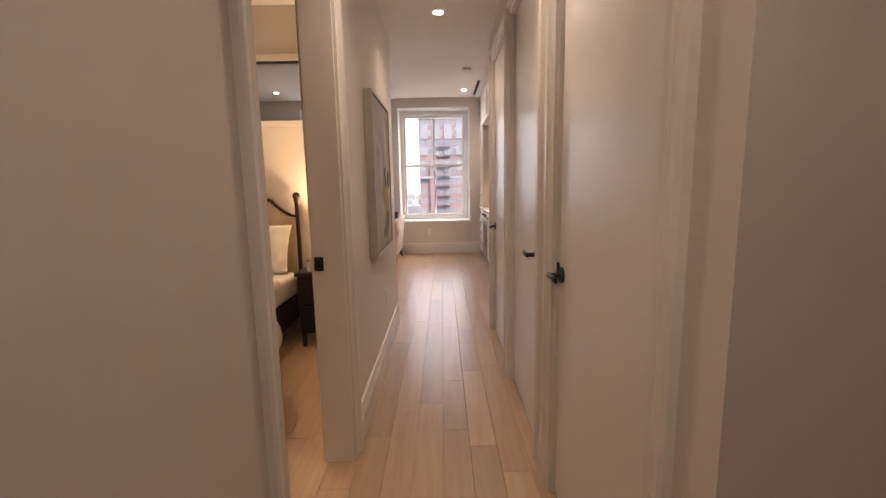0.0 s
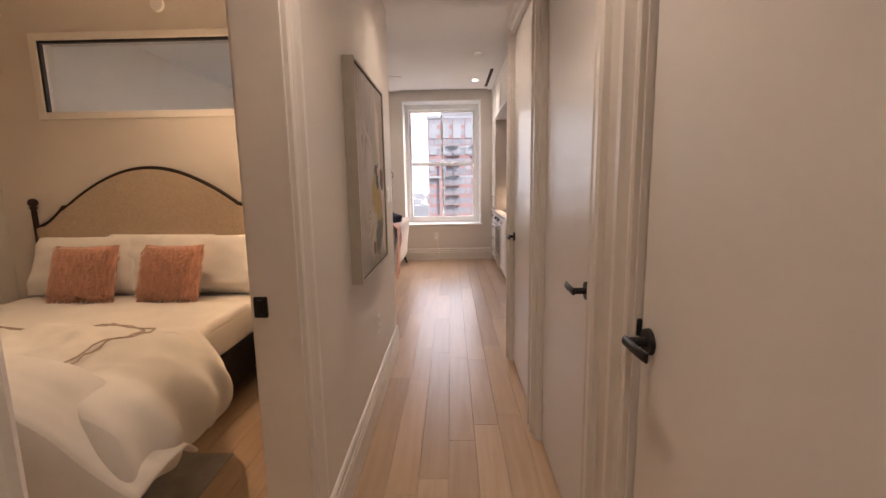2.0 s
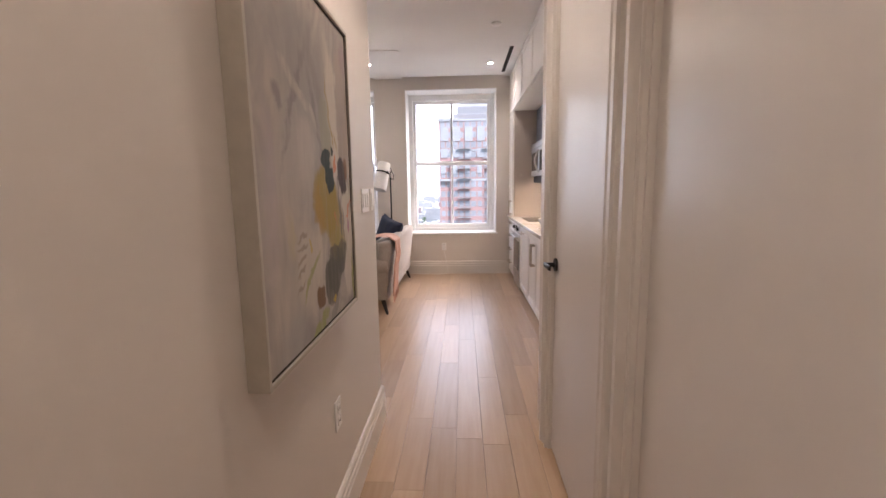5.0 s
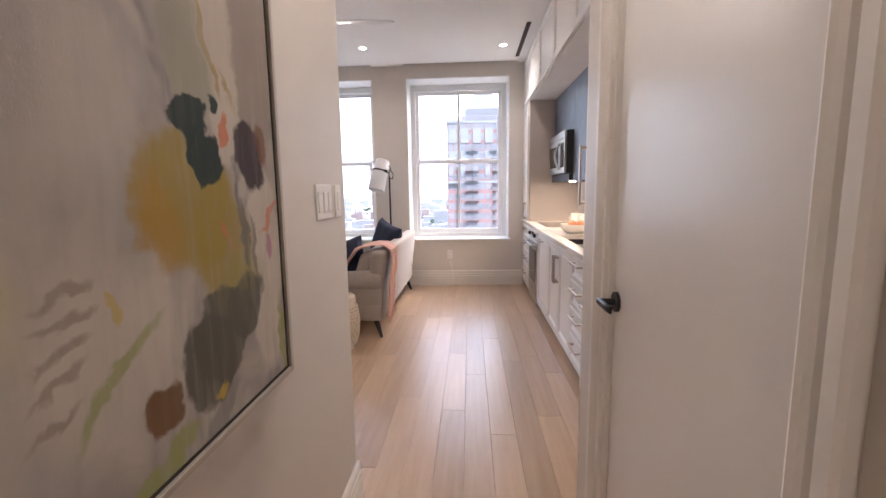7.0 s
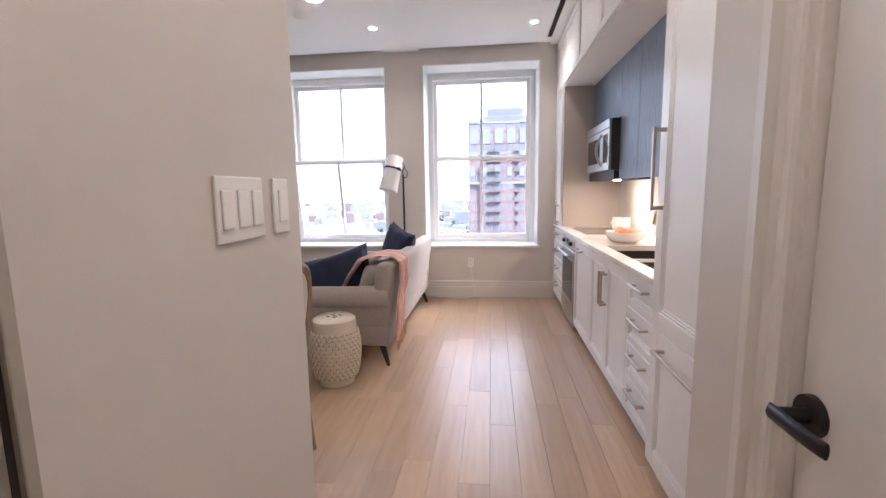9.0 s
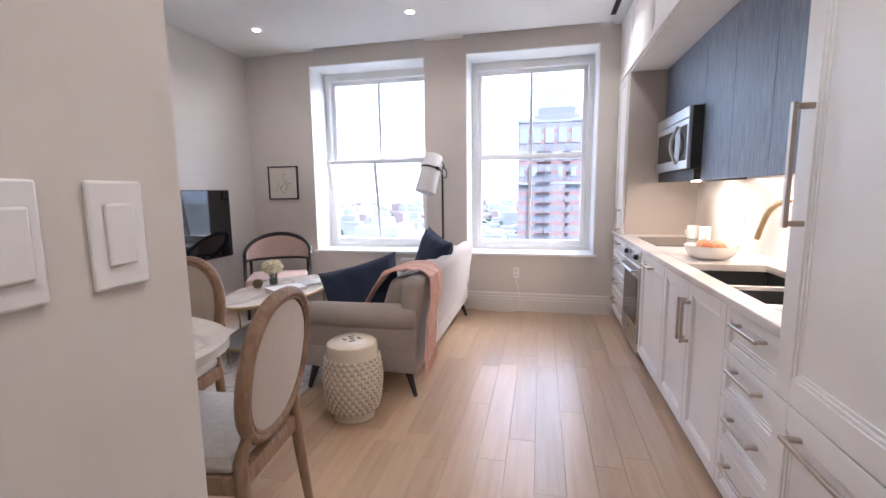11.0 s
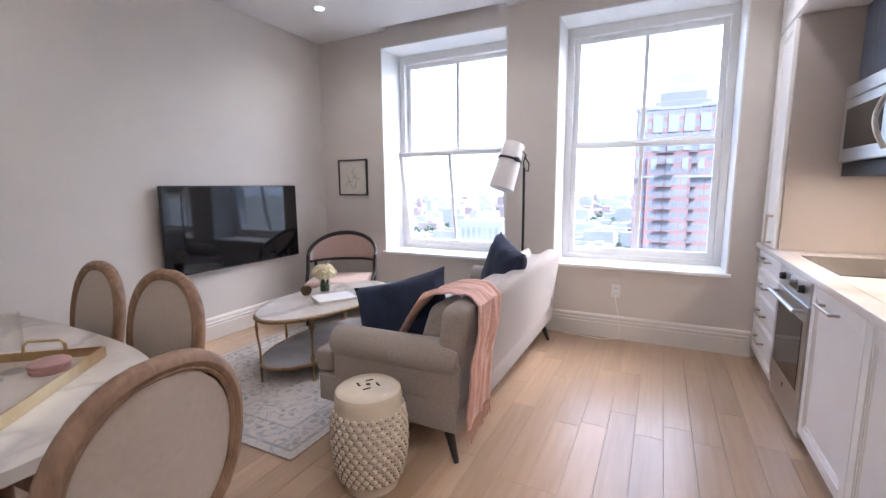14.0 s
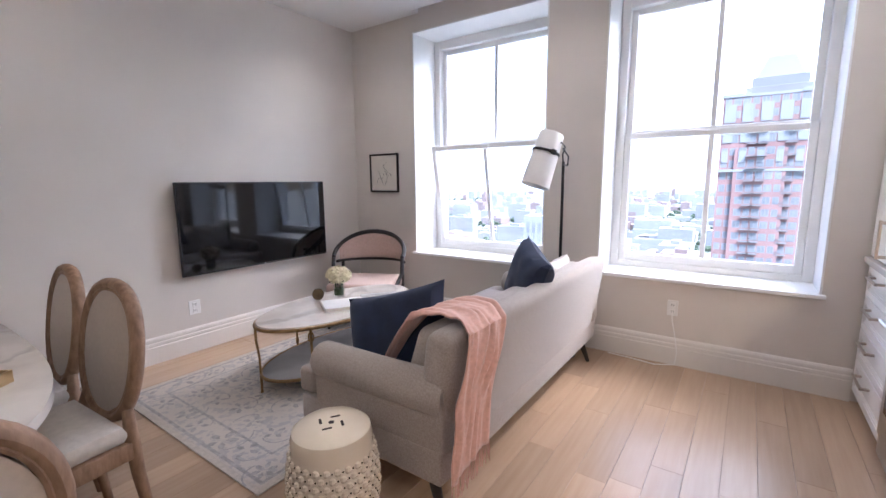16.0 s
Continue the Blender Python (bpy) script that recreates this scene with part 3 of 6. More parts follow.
# ---- kitchen ----
XF, ZK = 0.74, 0.89          # cabinet faces, counter top
XN, NY0, NY1 = 1.06, 4.20, 7.03   # blue wall cabinets, niche ends


def panelled(name, root, y0, y1, z0, z1, xf, rail=0.055, label=""):
    """A framed door or drawer front facing -x."""
    g = 0.0025
    y0, y1, z0, z1 = y0 + g, y1 - g, z0 + g, z1 - g
    s = Shape().box(xf + 0.010, xf + 0.021, y0 + rail - 0.004, y1 - rail + 0.004, z0 + rail - 0.004, z1 - rail + 0.004)
    s.box(xf, xf + 0.022, y0, y0 + rail, z0, z1, 0.002, 1).box(xf, xf + 0.022, y1 - rail, y1, z0, z1, 0.002, 1)
    s.box(xf, xf + 0.022, y0 + rail, y1 - rail, z0, z0 + rail, 0.002, 1).box(xf, xf + 0.022, y0 + rail, y1 - rail, z1 - rail, z1, 0.002, 1)
    for k, (i, d) in enumerate(((rail, 0.0035), (rail + 0.012, 0.007))):
        w = 0.009
        ya, yb, za, zb = y0 + i + 0.002, y1 - i - 0.002, z0 + i + 0.002, z1 - i - 0.002
        if yb - ya < 0.05 or zb - za < 0.03:
            continue
        s.box(xf + d, xf + 0.012, ya, ya + w, za, zb, 0.0015, 1).box(xf + d, xf + 0.012, yb - w, yb, za, zb, 0.0015, 1)
        s.box(xf + d, xf + 0.012, ya + w, yb - w, za, za + w, 0.0015, 1).box(xf + d, xf + 0.012, ya + w, yb - w, zb - w, zb, 0.0015, 1)
    return s.make(name, CAB, root)


def bar_handle(root, xf, y0, y1, z0, z1, out=0.036):
    """A square bar pull; vertical when z spans more than y."""
    t = 0.006
    s = Shape()
    if z1 - z0 > y1 - y0:
        y = (y0 + y1) / 2
        s.box(xf - out - t, xf - out + t, y - 0.009, y + 0.009, z0, z1, 0.002, 1)
        for z in (z0 + 0.012, z1 - 0.012):
            s.box(xf - out + t, xf, y - 0.008, y + 0.008, z - 0.008, z + 0.008, 0.002, 1)
    else:
        z = (z0 + z1) / 2
        s.box(xf - out - t, xf - out + t, y0, y1, z - 0.007, z + 0.007, 0.002, 1)
        for y in (y0 + 0.012, y1 - 0.012):
            s.box(xf - out + t, xf, y - 0.009, y + 0.009, z - 0.006, z + 0.006, 0.002, 1)
    return s.make("handle", NICKEL, root)


def cabinet(name, label, y0, y1, z0, z1, xf, kick=True):
    root = thing(name, label, "cabinet", kind="")
    s = Shape().box(xf + 0.024, XK - 0.005, y0 + 0.001, y1 - 0.001, z0 + (0.085 if kick else 0), z1)
    if kick:
        s.box(xf + 0.05, XK - 0.005, y0 + 0.001, y1 - 0.001, z0, z0 + 0.085)
    s.make("body", CAB, root)
    return root


ZT = ZK - 0.035
r = cabinet("drawer_unit", "white base cabinet with four panelled drawers", 4.20, 4.66, 0, ZT, XF)
for z0, z1 in ((0.085, 0.285), (0.285, 0.475), (0.475, 0.665), (0.665, ZT - 0.01)):
    panelled("drawer", r, 4.20, 4.66, z0, z1, XF, 0.04)
    bar_handle(r, XF, 4.33, 4.54, z1 - 0.05, z1 - 0.04)
r = cabinet("sink_cabinet", "white base cabinet with two panelled doors under the sink", 4.66, 5.56, 0, 0.60, XF)
panelled("door", r, 4.66, 5.11, 0.085, ZT - 0.01, XF)
panelled("door", r, 5.11, 5.56, 0.085, ZT - 0.01, XF)
bar_handle(r, XF, 5.07, 5.09, 0.54, 0.76)
bar_handle(r, XF, 5.13, 5.15, 0.54, 0.76)
r = cabinet("dishwasher_panel", "white panelled dishwasher front with a short bar handle", 5.56, 6.17, 0, ZT, XF)
panelled("door", r, 5.56, 6.17, 0.085, ZT - 0.01, XF)
bar_handle(r, XF, 5.80, 6.00, ZT - 0.075, ZT - 0.065)
r = cabinet("end_drawer_unit", "white narrow base cabinet with four drawers", 6.80, 7.45, 0, ZT, XF)
for z0, z1 in ((0.085, 0.285), (0.285, 0.475), (0.475, 0.665), (0.665, ZT - 0.01)):
    panelled("drawer", r, 6.80, 7.45, z0, z1, XF, 0.04)
    bar_handle(r, XF, 7.05, 7.27, z1 - 0.05, z1 - 0.04)
r = cabinet("end_tall_cabinet", "white tall wall cabinet beside the window wall", 7.05, 7.45, ZK + 0.002, 2.32, XF, False)
panelled("door", r, 7.05, 7.45, ZK + 0.006, 2.32, XF)
bar_handle(r, XF, 7.12, 7.14, 0.92, 1.12)
r = cabinet("pantry_cabinet", "tall white panelled refrigerator cabinet with long bar handle", 3.30, 4.19, 0, 2.32, 0.70)
panelled("upper_door", r, 3.30, 4.19, 0.70, 2.32, 0.70, 0.075)
panelled("lower_drawer", r, 3.30, 4.19, 0.085, 0.70, 0.70, 0.075)
bar_handle(r, 0.70, 4.115, 4.135, 1.195, 1.525, 0.045)
bar_handle(r, 0.70, 3.62, 4.05, 0.625, 0.645, 0.045)
r = cabinet("bridge_cabinet", "white upper cabinets running above the kitchen niche", 3.30, 7.45, 2.33, ZC - 0.004, XF, False)
for a, b in ((3.30, 4.0), (4.0, 4.75), (4.75, 5.5), (5.5, 6.25), (6.25, 7.0), (7.0, 7.45)):
    panelled("door", r, a, b, 2.335, ZC - 0.008, XF, 0.05)
structure(Shape().box(XF + 0.024, XK - 0.004, NY1, NY1 + 0.018, ZK + 0.002, 2.328).make("niche_side", NICHE), "taupe niche side panel", "panel")

# blue wall cabinets
r = thing("wall_cabinet", "blue-black stained wood flat-front wall cabinets", "cabinet")
Shape().box(XN + 0.02, XK - 0.004, NY0, 6.05, 1.375, 2.327).box(XN + 0.02, XK - 0.004, 6.05, NY1 - 0.002, 1.875, 2.327).make("body", BLUEOAK, r)
for a, b, z0 in ((6.06, NY1 - 0.002, 1.87), (5.61, 6.06, 1.36), (5.16, 5.61, 1.36), (4.71, 5.16, 1.36), (NY0, 4.71, 1.36)):
    Shape().box(XN, XN + 0.019, a + 0.0015, b - 0.0015, z0, 2.326, 0.0015, 1).make("door", BLUEOAK, r)
r = thing("light_strip", "warm under-cabinet strip light, lit", "light strip")
Shape().box(1.10, 1.13, 4.5, 5.95, 1.364, 1.372).make("diffuser", STRIP, r)

# microwave
r = thing("microwave", "stainless over-range microwave with black side and curved handle", "microwave", 0, 0, 0)
y0, y1, z0, z1 = 6.08, 6.90, 1.44, 1.86
Shape().box(1.0, XK - 0.006, y0, y1, z0, z1, 0.004).make("body", RUBBER, r)
Shape().box(0.975, 0.999, y0, y1, z1 - 0.075, z1, 0.006).box(0.975, 0.999, y0, y0 + 0.20, z0, z1 - 0.078, 0.006).make("control_panel", STEEL, r)
Shape().box(0.975, 0.999, y0 + 0.202, y1, z0, z1 - 0.078, 0.006).make("door", STEEL, r)
Shape().box(0.972, 0.976, y0 + 0.30, y1 - 0.06, z0 + 0.07, z1 - 0.13, 0.001).make("window", BLACKG, r)
Shape().box(0.972, 0.976, y0 + 0.03, y0 + 0.17, z0 + 0.06, z1 - 0.12, 0.001).make("keypad", BLACKG, r)
s = Shape()
s.tube([(0.972 - 0.045 * math.sin(math.pi * i / 12), y0 + 0.23, z0 + 0.04 + 0.27 * i / 12) for i in range(13)], 0.012, 8)
s.make("handle", STEEL, r, smooth=True)
Shape().box(1.03, XK - 0.008, y0 + 0.02, NY1 - 0.003, 1.36, 1.438, 0.003).make("vent_base", RUBBER, r)
Shape().cyl((1.12, y0 + 0.25, 1.360), (1.12, y0 + 0.25, 1.356), 0.03, None, 20).make("task_lamp", TASK, r)

# counter, with the sink cut out
r = thing("countertop", "white veined quartz countertop with rounded edge", "countertop")
sx0, sx1, sy0, sy1 = 0.81, 1.20, 4.46, 5.40
s = Shape()
s.box(XF - 0.022, sx0, NY0 - 0.005, 7.47, ZT, ZK, 0.004).box(sx1, XK - 0.002, NY0 - 0.005, 7.04, ZT, ZK, 0.002)
s.box(sx0, sx1, sy1, 7.04, ZT, ZK).box(sx0, sx1, NY0 - 0.005, sy0, ZT, ZK)
s.box(sx0, sx1, 4.91, 4.94, ZT - 0.03, ZK - 0.02)
s.make("slab", QUARTZ, r)
r = thing("sink", "black composite double-bowl undermount sink", "sink")
s = Shape()
for a, b in ((sy0, 4.908), (4.942, sy1)):
    x0, x1, zb = sx0, sx1, ZT - 0.17
    s.box(x0 - 0.012, x1 + 0.012, a - 0.006, b + 0.006, zb - 0.012, zb).box(x0 - 0.012, x0 - 0.001, a, b, zb, ZT - 0.001)
    s.box(x1 + 0.001, x1 + 0.012, a, b, zb, ZT - 0.001).box(x0, x1, a - 0.008, a - 0.001, zb, ZT - 0.001).box(x0, x1, b + 0.001, b + 0.008, zb, ZT - 0.001)
    s.cyl((1.02, (a + b) / 2, zb), (1.02, (a + b) / 2, zb + 0.004), 0.04, None, 20)
s.make("bowl", RUBBER, r)
r = thing("faucet", "brushed brass gooseneck kitchen faucet on the counter", "faucet", 1.275, 5.06, ZK)
Shape().cyl((0, 0, 0), (0, 0, 0.02), 0.028, 0.026, 24).cyl((0, 0, 0.02), (0, 0, 0.11), 0.019, 0.017, 20).make("base", BRASS, r, smooth=True)
pts = [(0, 0, 0.1), (0, 0, 0.24)] + [(-0.12 + 0.12 * math.cos(a), 0.02 * (1 - math.cos(a)), 0.24 + 0.12 * math.sin(a)) for a in [math.pi * k / 10 for k in range(1, 10)]]
pts += [(-0.25, 0.042, 0.22), (-0.262, 0.045, 0.17)]
Shape().tube(pts, 0.0125, 12).make("spout", BRASS, r, smooth=True)
Shape().cyl((0.02, 0.0, 0.07), (0.02, 0.07, 0.085), 0.007, 0.006, 12).make("lever", BRASS, r, smooth=True)
structure(Shape().box(XK - 0.0015, XK + 0.0, NY0, NY1, ZK + 0.001, 1.37).box(XK - 0.014, XK - 0.002, NY0, NY1, ZK + 0.001, 1.372).make("backsplash", SPLASH),
          "white marble backsplash with taupe veins", "backsplash")
r = thing("cooktop", "black glass induction cooktop set on the counter", "cooktop")
Shape().box(0.83, 1.31, 6.17, 6.80, ZK + 0.0005, ZK + 0.006, 0.002).make("plate", BLACKG, r)

# oven
r = thing("oven", "built-in stainless oven with black glass door", "oven")
y0, y1 = 6.18, 6.79
Shape().box(XF + 0.03, XK - 0.01, y0, y1, 0.04, ZT - 0.003).make("body", RUBBER, r)
Shape().box(XF - 0.004, XF + 0.028, y0, y1, ZT - 0.125, ZT - 0.004, 0.004).make("control_panel", STEEL, r)
Shape().box(XF - 0.008, XF + 0.028, y0, y1, 0.14, ZT - 0.13, 0.005).make("door", STEEL, r)
Shape().box(XF - 0.011, XF - 0.007, y0 + 0.06, y1 - 0.06, 0.27, ZT - 0.22, 0.001).make("window", BLACKG, r)
Shape().box(XF - 0.002, XF + 0.028, y0, y1, 0.045, 0.135, 0.004).make("lower_panel", STEEL, r)
s = Shape().cyl((XF - 0.055, y0 + 0.03, ZT - 0.165), (XF - 0.055, y1 - 0.03, ZT - 0.165), 0.011, None, 14)
for y in (y0 + 0.06, y1 - 0.06):
    s.cyl((XF - 0.055, y, ZT - 0.165), (XF - 0.006, y, ZT - 0.165), 0.008, None, 10)
s.make("handle", STEEL, r, smooth=True)
for y in (y0 + 0.12, y1 - 0.12):
    Shape().cyl((XF - 0.004, y, ZT - 0.065), (XF - 0.03, y, ZT - 0.065), 0.022, 0.018, 20).make("knob", BLACKM, r, smooth=True)
Shape().box(XF - 0.006, XF - 0.003, y0 + 0.23, y1 - 0.23, ZT - 0.095, ZT - 0.035, 0.001).make("display", BLACKG, r)
Shape().cyl((XF - 0.007, (y0 + y1) / 2, 0.20), (XF - 0.009, (y0 + y1) / 2, 0.20), 0.014, None, 16).make("badge", BLACKM, r)


def bowl_profile(r, h, t=0.008):
    out = [(r * (0.45 + 0.55 * math.sin(a)), h * (1 - math.cos(a))) for a in [math.pi / 2 * k / 8 for k in range(9)]]
    return out + [(x - t, z if i == 0 else z + t * 0.6) for i, (x, z) in enumerate(reversed(out))]


r = thing("fruit_bowl", "wide cream ceramic bowl on the counter", "bowl", 1.0, 5.62, ZK)
Shape().lathe(bowl_profile(0.14, 0.08), 40).make("body", WCERAM, r, smooth=True)
for dx, dy, dz in ((-0.03, 0.06, 0.085), (0.045, 0.0, 0.085), (-0.04, -0.045, 0.085), (0.03, -0.08, 0.08), (0.0, 0.0, 0.05)):
    s = Shape()
    s.grid(18, 12, lambda u, v, q=random.random(): Vector((0.040 * math.sin(math.pi * v) * math.cos(2 * math.pi * u) * (1 - 0.09 * math.exp(-((u - 0.5) * 14) ** 2)),
                                       0.040 * math.sin(math.pi * v) * math.sin(2 * math.pi * u), 0.037 * math.cos(math.pi * v) - (0.012 if v < 0.03 else 0))), True)
    p = s.make("peach", PEACH, None, smooth=True, m=pose(1.0 + dx * 0.8, 5.62 + dy * 0.8, ZK + dz - 0.012, 20 * dx * 30, 15, dx * 4000))
    tagged(p, "ripe orange and red peach in the bowl", "fruit", "peaches in the bowl")
for k, (x, y) in enumerate(((1.24, 6.72), (1.29, 6.60))):
    r = thing("canister", "small white ceramic mug by the cooktop", "mug", x, y, ZK + 0.006, rz=200 + 60 * k, group="mugs by the cooktop")
    Shape().lathe([(0.038, 0), (0.042, 0.004), (0.042, 0.105), (0.038, 0.107), (0.036, 0.102), (0.036, 0.01)], 28).make("body", WCERAM, r, smooth=True)
    Shape().tube([(0.04 + 0.028 * math.sin(math.pi * i / 8), 0, 0.025 + 0.055 * i / 8) for i in range(9)], 0.005, 8).make("handle", WCERAM, r, smooth=True)
r = thing("wall_outlet", "white outlet plate on the backsplash", "outlet", XK - 0.014, 6.1, 1.1)
Shape().box(-0.006, 0, -0.035, 0.035, -0.058, 0.058, 0.003).make("plate", PLASTIC, r)

# ---- wall plates ----
def wall_plate(name, label, cat, m, w, h, rockers, group=""):
    root = tagged(new(name), label, cat, group)
    root.matrix_world = m
    Shape().box(-w / 2, w / 2, -0.006, 0, -h / 2, h / 2, 0.003).make("plate", PLASTIC, root)
    for i in range(rockers):
        x = (i - (rockers - 1) / 2) * 0.046
        if cat == "outlet":
            for z in (-0.024, 0.024):
                Shape().box(x - 0.016, x + 0.016, -0.009, -0.005, z - 0.017, z + 0.017, 0.004).make("socket", PLASTIC, root)
                Shape().box(x - 0.008, x - 0.005, -0.0095, -0.0088, z - 0.006, z + 0.006).box(x + 0.005, x + 0.008, -0.0095, -0.0088, z - 0.006, z + 0.006).make("slots", INK, root)
        else:
            Shape().box(x - 0.016, x + 0.016, -0.010, -0.005, -0.033, 0.033, 0.003).make("rocker", PLASTIC, root)
    return root


SIDE = 90   # plates on the hall wall face +x
wall_plate("light_switch", "white triple rocker switch plate on hall wall", "light switch", pose(XH, 3.005, 1.262, 0, 0, SIDE), 0.145, 0.112, 3)
wall_plate("dimmer_switch", "white slim single switch plate at the hall corner", "light switch", pose(XH, 3.15, 1.262, 0, 0, SIDE), 0.062, 0.112, 1)
wall_plate("hall_outlet", "white outlet low on the hall wall", "outlet", pose(XH, 2.41, 0.49, 0, 0, SIDE), 0.07, 0.115, 1)
wall_plate("tv_outlet", "white outlet below the television", "outlet", pose(XL, 5.66, 0.36, 0, 0, SIDE), 0.09, 0.115, 1)
wall_plate("window_outlet", "white outlet below the window with a plugged cord", "outlet", pose(-0.24, YB, 0.42, 0, 0, 0), 0.07, 0.115, 1)
r = thing("power_cord", "thin white cord hanging from the outlet to the floor", "cord")
Shape().tube([(-0.24, YB - 0.012, 0.40), (-0.235, YB - 0.03, 0.34), (-0.21, YB - 0.028, 0.22), (-0.19, YB - 0.03, 0.10), (-0.20, YB - 0.04, 0.012), (-0.32, YB - 0.09, 0.005),
              (-0.5, YB - 0.06, 0.005), (-0.66, YB - 0.05, 0.005)], 0.004, 6).make("cable", PLASTIC, r, smooth=True)

# ---- painting in the hall ----
CANVAS = material("painted_canvas", (0.47, 0.42, 0.365), 0.6, scale=5.0, second=(0.25, 0.23, 0.215), bump=0.12, bump_scale=140, stretch=(1.6, 1, 0.7), detail=9)
r = thing("painting", "abstract canvas in yellow, grey and green with silver frame", "painting", XH, 2.19, 1.382, 90)
W, H = 0.80, 1.005
s = Shape()
for f in ((-W / 2, -W / 2 + 0.012, -H / 2, H / 2), (W / 2 - 0.012, W / 2, -H / 2, H / 2), (-W / 2 + 0.012, W / 2 - 0.012, H / 2 - 0.012, H / 2), (-W / 2 + 0.012, W / 2 - 0.012, -H / 2, -H / 2 + 0.012)):
    s.box(f[0], f[1], -0.052, -0.001, f[2], f[3], 0.001, 1)
s.make("frame", SILVER, r)
s = Shape()
for f in ((-W / 2 + 0.012, -W / 2 + 0.018, -H / 2 + 0.012, H / 2 - 0.012), (W / 2 - 0.018, W / 2 - 0.012, -H / 2 + 0.012, H / 2 - 0.012), (-W / 2 + 0.018, W / 2 - 0.018, H / 2 - 0.018, H / 2 - 0.012), (-W / 2 + 0.018, W / 2 - 0.018, -H / 2 + 0.012, -H / 2 + 0.018)):
    s.box(f[0], f[1], -0.045, -0.001, f[2], f[3])
s.make("shadow_gap", HOLE, r)
Shape().box(-W / 2 + 0.018, W / 2 - 0.018, -0.044, -0.002, -H / 2 + 0.018, H / 2 - 0.018).make("canvas", CANVAS, r)


for node in CANVAS.node_tree.nodes:
    if node.type == "TEX_NOISE":
        node.inputs["Distortion"].default_value = 1.6


class Brush:
    """Lays soft, ragged patches of paint over a canvas material, one over another; y, z in the room."""

    def __init__(self, mat):
        self.n, self.l = mat.node_tree.nodes, mat.node_tree.links
        self.surface = self.n["Principled BSDF"].inputs["Base Color"]
        self.last = self.surface.links[0].from_socket
        tc = self.n.new("ShaderNodeTexCoord")
        self.vec = tc.outputs["Object"]
        self.vec = self.warp(self.vec, 5.0, 0.10)
        self.vec = self.warp(self.vec, 22.0, 0.055)
        mp = self.n.new("ShaderNodeMapping")
        mp.inputs["Rotation"].default_value, mp.inputs["Scale"].default_value = (0, 0.9, 0), (60, 60, 7)
        self.l.new(tc.outputs["Object"], mp.inputs[0])
        self.bristle = self.noise(mp.outputs[0], 1.0, 6)

    def noise(self, vec, scale, detail):
        t = self.n.new("ShaderNodeTexNoise")
        t.inputs["Scale"].default_value, t.inputs["Detail"].default_value = scale, detail
        self.l.new(vec, t.inputs["Vector"])
        return t.outputs

    def warp(self, vec, scale, amount):
        half, add = self.n.new("ShaderNodeVectorMath"), self.n.new("ShaderNodeVectorMath")
        half.operation, add.operation = "SUBTRACT", "MULTIPLY_ADD"
        half.inputs[1].default_value = (0.5, 0.5, 0.5)
        add.inputs[1].default_value = (amount, 0, amount)
        self.l.new(self.noise(vec, scale, 4)["Color"], half.inputs[0])
        self.l.new(half.outputs[0], add.inputs[0])
        self.l.new(vec, add.inputs[2])
        return add.outputs[0]

    def lay(self, colour, y, z, w, h, ang=0, soft=0.12, amount=0.95, dry=0.35):
        n, l = self.n, self.l
        mp, ln, mr, br, mul, mx = (n.new("ShaderNode" + k) for k in ("Mapping", "VectorMath", "MapRange", "MapRange", "Math", "Mix"))
        mp.vector_type = "TEXTURE"
        mp.inputs["Location"].default_value = (y - 2.19, 0, z - 1.382)
        mp.inputs["Rotation"].default_value = (0, radians(-ang), 0)
        mp.inputs["Scale"].default_value = (w / 2, 100, h / 2)
        l.new(self.vec, mp.inputs[0])
        ln.operation = "LENGTH"
        l.new(mp.outputs[0], ln.inputs[0])
        mr.interpolation_type = "SMOOTHSTEP"
        for k, v in (("From Min", 1 + soft), ("From Max", 1 - soft), ("To Min", 0), ("To Max", amount)):
            mr.inputs[k].default_value = v
        l.new(ln.outputs["Value"], mr.inputs["Value"])
        for k, v in (("From Min", 0.30), ("From Max", 0.55), ("To Min", 1 - dry), ("To Max", 1)):
            br.inputs[k].default_value = v
        l.new(self.bristle["Fac"], br.inputs["Value"])
        mul.operation = "MULTIPLY"
        l.new(mr.outputs[0], mul.inputs[0])
        l.new(br.outputs[0], mul.inputs[1])
        mx.data_type = "RGBA"
        l.new(mul.outputs[0], mx.inputs[0])
        l.new(self.last, mx.inputs[6])
        mx.inputs[7].default_value = (*colour, 1)
        self.last = mx.outputs[2]
        l.new(self.last, self.surface)


CREAM, YEL, GREEN, PLUM, SAGE = (0.54, 0.49, 0.42), (0.31, 0.225, 0.03), (0.008, 0.024, 0.02), (0.036, 0.02, 0.022), (0.082, 0.077, 0.058)
lay = Brush(CANVAS).lay
# pale ground: grey veils, a pale ring, faint violet and green washes
lay((0.36, 0.335, 0.32), 2.13, 1.46, 0.30, 0.34, 10, 0.4, 0.7)
lay((0.50, 0.455, 0.41), 2.12, 1.42, 0.15, 0.20, 10, 0.4, 0.7)
lay((0.34, 0.32, 0.31), 2.10, 1.68, 0.48, 0.26, -15, 0.5, 0.6)
lay((0.47, 0.42, 0.37), 1.95, 1.22, 0.28, 0.60, 0, 0.4, 0.5)
lay((0.21, 0.195, 0.19), 2.22, 1.50, 0.03, 0.30, 25, 0.6, 0.7, 0.8)
lay((0.20, 0.185, 0.18), 2.04, 1.55, 0.025, 0.34, -30, 0.6, 0.7, 0.8)
lay((0.52, 0.47, 0.41), 2.10, 1.57, 0.03, 0.28, 60, 0.6, 0.7, 0.8)
